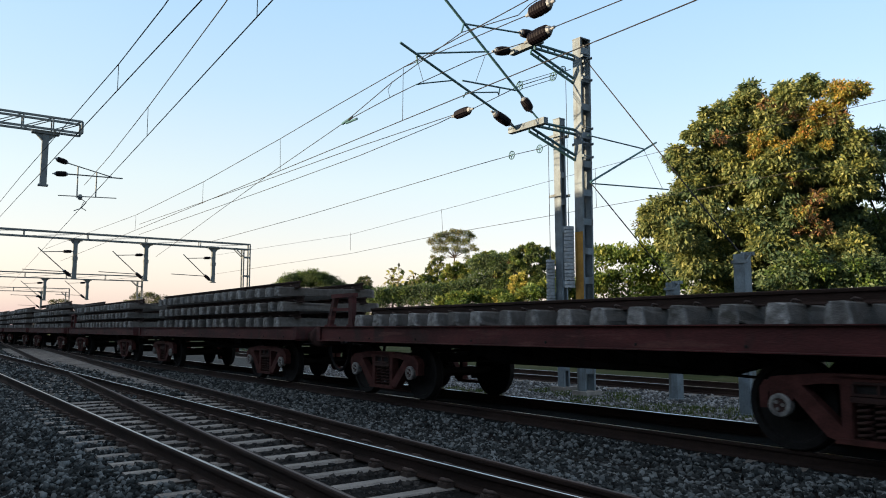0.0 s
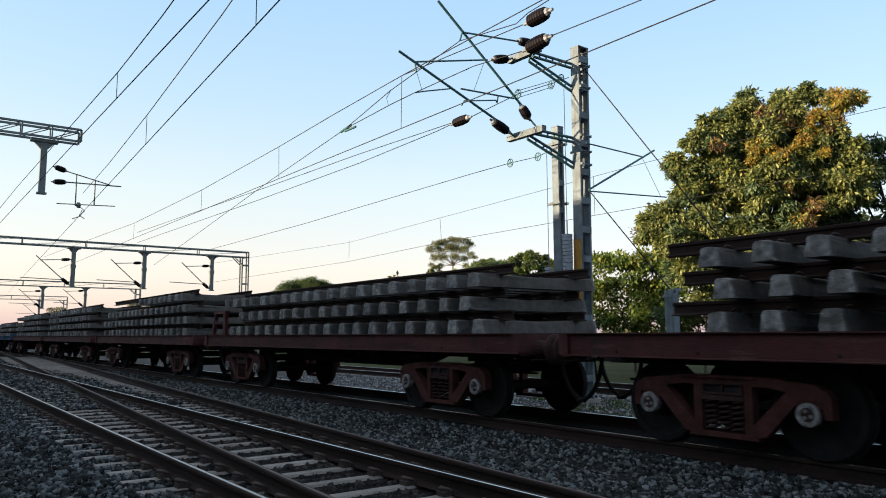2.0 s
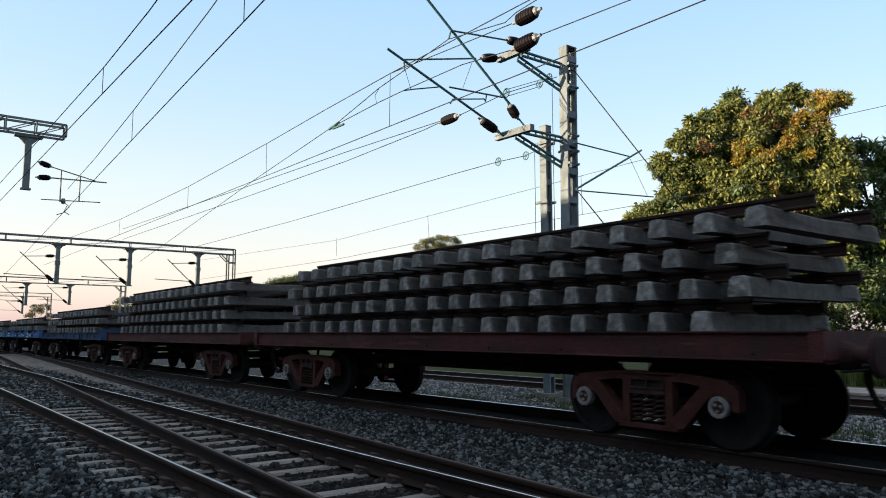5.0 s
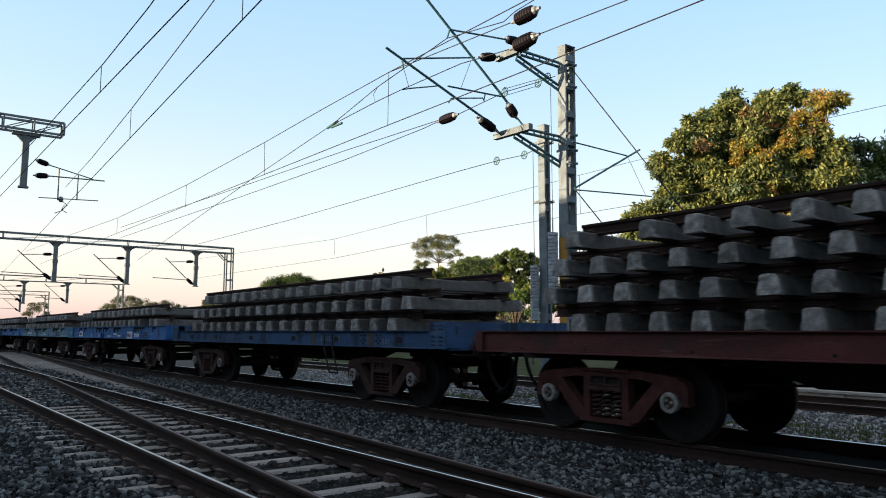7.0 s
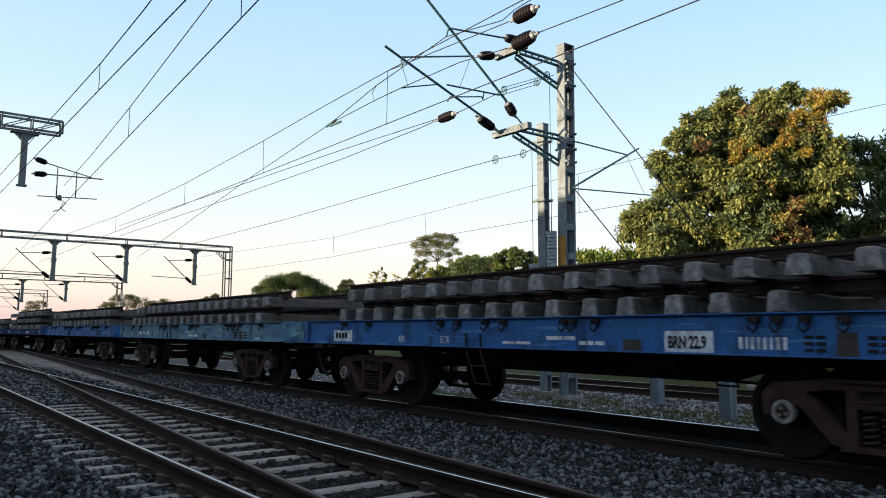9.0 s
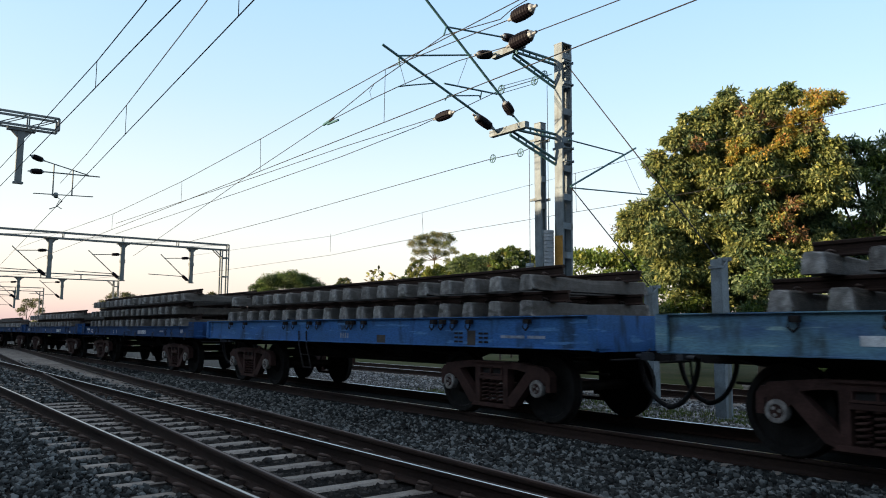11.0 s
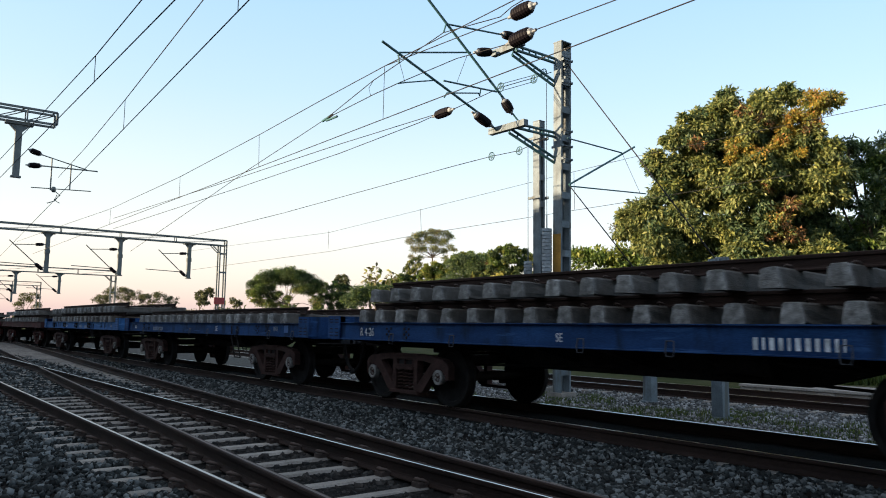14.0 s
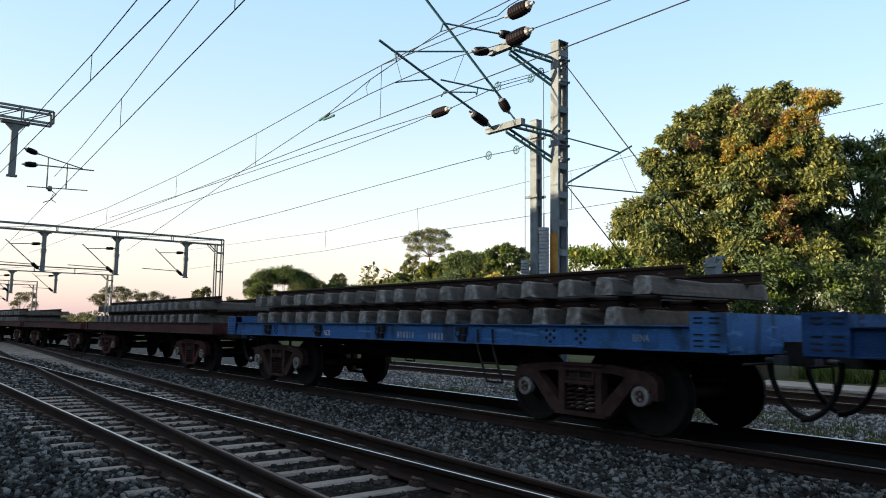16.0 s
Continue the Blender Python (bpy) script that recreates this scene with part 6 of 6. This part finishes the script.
plant("scrub_bush", -40.22, 34.00, -0.4, "scrub hung with brown creeper behind the tracks", "bush", [
    ("foliage", [(-1.0, 6.45, 0.36), (-0.47, 6.7, 0.32), (0.09, 6.75, 0.32), (0.66, 6.67, 0.32), (1.23, 6.6, 0.32), (0.34, 6.22, 0.49), (-0.39, 6.01, 0.49), (1.03, 5.99, 0.49), (0.63, 5.33, 0.53), (1.56, 5.43, 0.45)], 15000, 0.16, (GREEN, MANGO_DEEP, YELLOW_GREEN)),
    ("creeper", [(0.5, 5.94, 0.36), (1.07, 5.58, 0.36), (0.35, 5.25, 0.32), (1.31, 6.15, 0.28)], 3500, 0.14, (VINE, RAIN, OLIVE)),
], 45, 0.06, 0.3)
plant("scrub_bush", -31.76, 29.00, -0.4, "bright yellow flowering bush", "bush", [
    ("foliage", [(-0.24, 4.35, 0.3), (0.15, 4.49, 0.3), (0.35, 4.09, 0.26), (-0.11, 3.92, 0.33), (-0.44, 4.02, 0.2), (0.22, 3.7, 0.26), (0.58, 4.36, 0.13), (-0.37, 3.56, 0.23), (-1.35, 3.22, 0.2)], 5200, 0.15, (BLOOM, BLOOM, YELLOW_GREEN)),
], 46, 0.06, 0.3)
plant("scrub_bush", -28.42, 28.00, -0.4, "dense green scrub behind the tracks", "bush", [
    ("foliage", [(-0.89, 3.12, 0.79), (0.18, 3.42, 0.91), (0.94, 3.27, 0.79), (-2.10, 2.82, 0.67), (1.85, 3.27, 0.85)], 9000, 0.2, (GREEN, GREEN, YELLOW_GREEN)),
], 47, 0.06, 0.3)
plant("scrub_bush", -47.54, 36.00, -0.4, "bright yellow-green scrub behind the tracks", "bush", [
    ("foliage", [(-0.21, 6.31, 0.41), (0.42, 6.6, 0.41), (0.93, 6.33, 0.41), (-0.43, 5.67, 0.46), (0.3, 5.77, 0.55), (0.94, 5.5, 0.46), (-0.1, 5.03, 0.46), (0.68, 4.86, 0.46), (1.48, 6.7, 0.41), (1.62, 5.97, 0.46)], 12000, 0.17, (YELLOW_GREEN, YELLOW_GREEN, OLIVE, GREEN)),
], 48, 0.06, 0.3)
plant("scrub_bush", -56.20, 38.00, -0.4, "dense green scrub behind the tracks", "bush", [
    ("foliage", [(-2.54, 4.99, 0.37), (-1.77, 5.1, 0.42), (-0.99, 5.22, 0.42), (-0.27, 5.43, 0.42), (0.45, 5.75, 0.42), (1.07, 6.07, 0.42), (1.7, 5.77, 0.52), (2.38, 5.36, 0.52), (0.82, 5.34, 0.52), (0.05, 4.81, 0.52), (-0.88, 4.59, 0.52), (-1.75, 4.43, 0.52), (-2.53, 4.27, 0.47), (-3.3, 4.15, 0.47)], 20000, 0.16, (GREEN, MANGO_DEEP, YELLOW_GREEN)),
], 49, 0.06, 0.3)
plant("scrub_bush", -37.83, 31.00, -0.4, "dense green scrub behind the tracks", "bush", [
    ("foliage", [(-1.45, 3.20, 0.82), (0.05, 3.39, 0.90), (1.18, 3.39, 0.82), (-2.57, 3.02, 0.67)], 7200, 0.2, (GREEN, GREEN, YELLOW_GREEN)),
], 50, 0.06, 0.3)
plant("scrub_bush", -84.05, 48.00, -0.4, "dense green scrub behind the tracks", "bush", [
    ("foliage", [(-1.31, 5.91, 0.52), (-0.59, 6.36, 0.45), (0.2, 6.96, 0.37), (1.16, 6.53, 0.52), (2.05, 6.39, 0.44), (-1.0, 5.04, 0.59), (0.1, 5.34, 0.67), (1.27, 5.28, 0.67), (2.43, 5.59, 0.59), (-0.6, 4.16, 0.59), (0.86, 4.18, 0.67), (2.17, 4.34, 0.59), (3.46, 5.6, 0.59), (-1.62, 4.01, 0.45)], 12000, 0.22, (MANGO_DEEP, RAIN, GREEN)),
], 51, 0.06, 0.3, tight=0.45)
plant("creeper_bank", -40.0, 33.0, -0.4, "low bank of green creeper along the scrub", "bush", [
    ("foliage", [(-7.9, 3.35, 0.44), (-7.11, 3.4, 0.45), (-6.32, 3.45, 0.46), (-5.53, 3.51, 0.47), (-4.74, 3.56, 0.49), (-3.94, 3.61, 0.5), (-3.15, 3.67, 0.51), (-2.36, 3.72, 0.52), (-1.57, 3.78, 0.53), (-0.77, 3.83, 0.54), (0.02, 3.88, 0.56), (0.81, 3.94, 0.57), (1.61, 3.99, 0.58), (2.4, 4.04, 0.59), (-7.29, 3.99, 0.44), (-6.41, 4.04, 0.46), (-5.54, 4.09, 0.47), (-4.67, 4.14, 0.49), (-3.79, 4.19, 0.5), (-2.92, 4.24, 0.52), (-2.05, 4.29, 0.53), (-1.17, 4.34, 0.55), (-0.3, 4.39, 0.57), (0.57, 4.44, 0.58), (1.45, 4.49, 0.6), (2.32, 4.54, 0.61), (-0.56, 6.06, 0.4), (0.04, 6.42, 0.36), (0.72, 6.47, 0.36), (1.43, 6.4, 0.36), (1.92, 5.93, 0.44), (1.04, 5.76, 0.52), (0.05, 5.59, 0.52), (-0.54, 4.86, 0.52), (0.65, 4.95, 0.56), (1.76, 5.05, 0.52)], 52000, 0.13, (GREEN, MANGO_DEEP, RAIN, MANGO_DEEP)),
], 72, 0.05, 0.3, limbs=False, deep=0.6, clumps=24, tight=0.6)
plant("banana_plant", -57.99, 37.00, -0.4, "tall ragged banana plant in the scrub", "plant", [
    ("leaf_tuft", [(-0.2, 6.61, 0.26), (-0.29, 5.98, 0.32), (-0.17, 5.35, 0.37)], 70, 0.5, (PALE_LEAF, OLIVE, DRY)),
], 52, 0.09, 0.85, limbs=False, group="banana plants")
plant("banana_plant", -54.90, 37.00, -0.4, "tall ragged banana plant in the scrub", "plant", [
    ("leaf_tuft", [(0.27, 6.46, 0.25), (0.18, 5.95, 0.31), (0.29, 5.35, 0.36)], 70, 0.5, (PALE_LEAF, OLIVE, DRY)),
], 53, 0.09, 0.85, limbs=False, group="banana plants")
plant("banana_plant", -57.03, 37.00, -0.4, "tall ragged banana plant in the scrub", "plant", [
    ("leaf_tuft", [(-0.1, 6.98, 0.26), (-0.19, 6.35, 0.31), (-0.07, 5.68, 0.37)], 70, 0.5, (PALE_LEAF, OLIVE, DRY)),
], 54, 0.09, 0.85, limbs=False, group="banana plants")
plant("rain_tree", -84.88, 42.00, -0.4, "wide flat-topped rain tree in the distance", "tree", [
    ("crown", [(-4.64, 6.67, 0.51), (-3.8, 7.18, 0.66), (-2.82, 7.61, 0.73), (-1.77, 7.84, 0.77), (-0.7, 7.99, 0.77), (0.36, 8.01, 0.76), (1.44, 7.81, 0.76), (2.52, 7.32, 0.72), (3.53, 6.9, 0.58), (4.6, 6.63, 0.4), (5.74, 6.57, 0.32), (-3.29, 6.61, 0.59), (-2.09, 6.91, 0.66), (-0.89, 7.07, 0.66), (0.32, 7.08, 0.65), (1.54, 6.88, 0.65), (2.76, 6.47, 0.58), (-4.19, 6.1, 0.51), (-3.19, 6.05, 0.59), (-2.13, 6.13, 0.51), (2.55, 6.25, 0.58), (3.62, 6.27, 0.51), (4.34, 5.99, 0.43), (1.49, 6.17, 0.43), (-0.34, 7.78, 0.8), (-1.33, 7.56, 0.73), (0.66, 7.58, 0.73), (-0.32, 7.29, 0.8), (-0.84, 7.92, 0.58), (0.15, 7.93, 0.58)], 64000, 0.15, (RAIN, RAIN, GREEN)),
    ("lower_foliage", [(-4.81, 5.6, 0.44), (-4.02, 5.33, 0.59), (-3.03, 5.55, 0.59), (-2.1, 5.14, 0.51), (-3.56, 4.41, 0.51), (-2.42, 4.28, 0.58), (-1.28, 4.15, 0.44), (-1.04, 5.5, 0.36), (-0.03, 4.88, 0.44), (0.93, 6.02, 0.44), (2.14, 5.89, 0.51), (3.13, 5.76, 0.58), (3.45, 4.78, 0.58), (3.69, 3.93, 0.5), (-0.2, 3.74, 0.44), (-4.34, 4.61, 0.29)], 22000, 0.17, (RAIN, OLIVE, GREEN)),
], 61, 0.16, 0.55, deep=1.6, clumps=20, tight=0.7, droop=0.1)
plant("bare_tree", -52.41, 40.00, -0.4, "slender pale tree with sparse layered crown", "tree", [
    ("crown", [(-1.94, 9.33, 0.31), (-1.44, 9.69, 0.31), (-0.83, 9.96, 0.31), (-0.17, 10.02, 0.31), (0.49, 9.97, 0.31), (1.15, 9.93, 0.31), (1.61, 9.73, 0.2), (-1.18, 9.18, 0.31), (-0.42, 9.35, 0.36), (0.35, 9.3, 0.36), (1.06, 9.21, 0.31), (1.62, 8.76, 0.25), (1.98, 8.56, 0.15), (-1.63, 8.52, 0.31), (-0.81, 8.52, 0.3), (0.15, 8.59, 0.3), (0.91, 8.44, 0.25), (-1.92, 7.9, 0.2), (-1.11, 7.86, 0.2), (1.12, 7.83, 0.2)], 15000, 0.11, (PALE_LEAF, OLIVE, RAIN)),
], 62, 0.07, 0.80, clumps=12, droop=0.0, tight=0.95)
plant("bare_tree", -54.98, 40.00, -0.4, "leafy slender tree at the scrub's edge", "tree", [
    ("crown", [(0.0, 7.78, 0.31), (-0.51, 7.46, 0.31), (0.32, 7.26, 0.31), (-0.87, 6.93, 0.31), (-0.19, 6.73, 0.37), (0.54, 6.58, 0.31), (-0.65, 6.3, 0.31), (0.08, 6.0, 0.42)], 3600, 0.19, (OLIVE, RAIN)),
], 63, 0.1, 0.5)
plant("distant_tree", -179.54, 45.00, -0.4, "rounded distant trees beyond the line", "tree", [
    ("crown", [(-2.62, 6.51, 1.68), (-0.03, 7.81, 1.81), (2.56, 8.19, 1.68), (5.15, 7.42, 1.68), (7.74, 7.16, 1.55), (10.98, 7.16, 1.55), (13.57, 6.90, 1.30), (-1.97, 4.83, 1.55), (3.21, 5.22, 1.81), (8.39, 5.09, 1.68), (13.57, 4.96, 1.30)], 16000, 0.3, HAZY),
], 64, 0.3, 0.3)
plant("distant_tree", -315.30, 48.00, -0.4, "small rounded distant tree", "tree", [
    ("crown", [(0.14, 9.19, 2.34), (3.33, 10.68, 2.13), (-3.05, 7.06, 1.91), (4.39, 7.06, 2.13), (-0.29, 11.32, 1.28)], 4000, 0.45, HAZY),
], 65, 0.3, 0.3)
plant("distant_tree", -103.06, 60.00, -0.4, "rounded dark tree beyond the scrub", "tree", [
    ("crown", [(-0.06, 9.18, 0.55), (0.66, 9.37, 0.46), (1.22, 8.74, 0.46), (-0.41, 8.63, 0.55), (0.5, 8.46, 0.64), (-0.39, 7.72, 0.64), (1.06, 7.74, 0.55), (0.26, 7.1, 0.73)], 4500, 0.28, (HAZY, RAIN)),
], 68, 0.2, 0.5)
plant("palm_tree", -121.00, 44.00, -0.4, "distant bushy palm against the sky", "tree", [
    ("crown", [(-0.10, 6.30, 0.75), (1.31, 6.77, 0.75), (0.65, 5.36, 0.75)], 2200, 0.4, HAZY),
], 66, 0.15, 0.6)
plant("distant_tree", -112.32, 46.00, -0.4, "small dark distant bush", "tree", [
    ("crown", [(0.33, 5.26, 0.54), (0.86, 4.81, 0.54)], 500, 0.4, HAZY),
], 67, 0.1, 0.5)

# far belt of trees along the horizon
def far_belt():
    rng = np.random.default_rng(77)
    rows = []
    for k in range(90):
        x = -420 + 440 * k / 90
        r = rng.uniform(1.6, 3.2)
        rows.append((x, 58 + rng.uniform(-4, 8), rng.uniform(0.6, 2.4), r))
    ob = new("far_trees", leaf_mesh("far_trees", rows, 16000, 1.0, HAZY, 78))
    ob.location.z = -0.4
    tagged(ob, "low belt of distant trees along the horizon", "trees", kind="stuff")


far_belt()


motions()
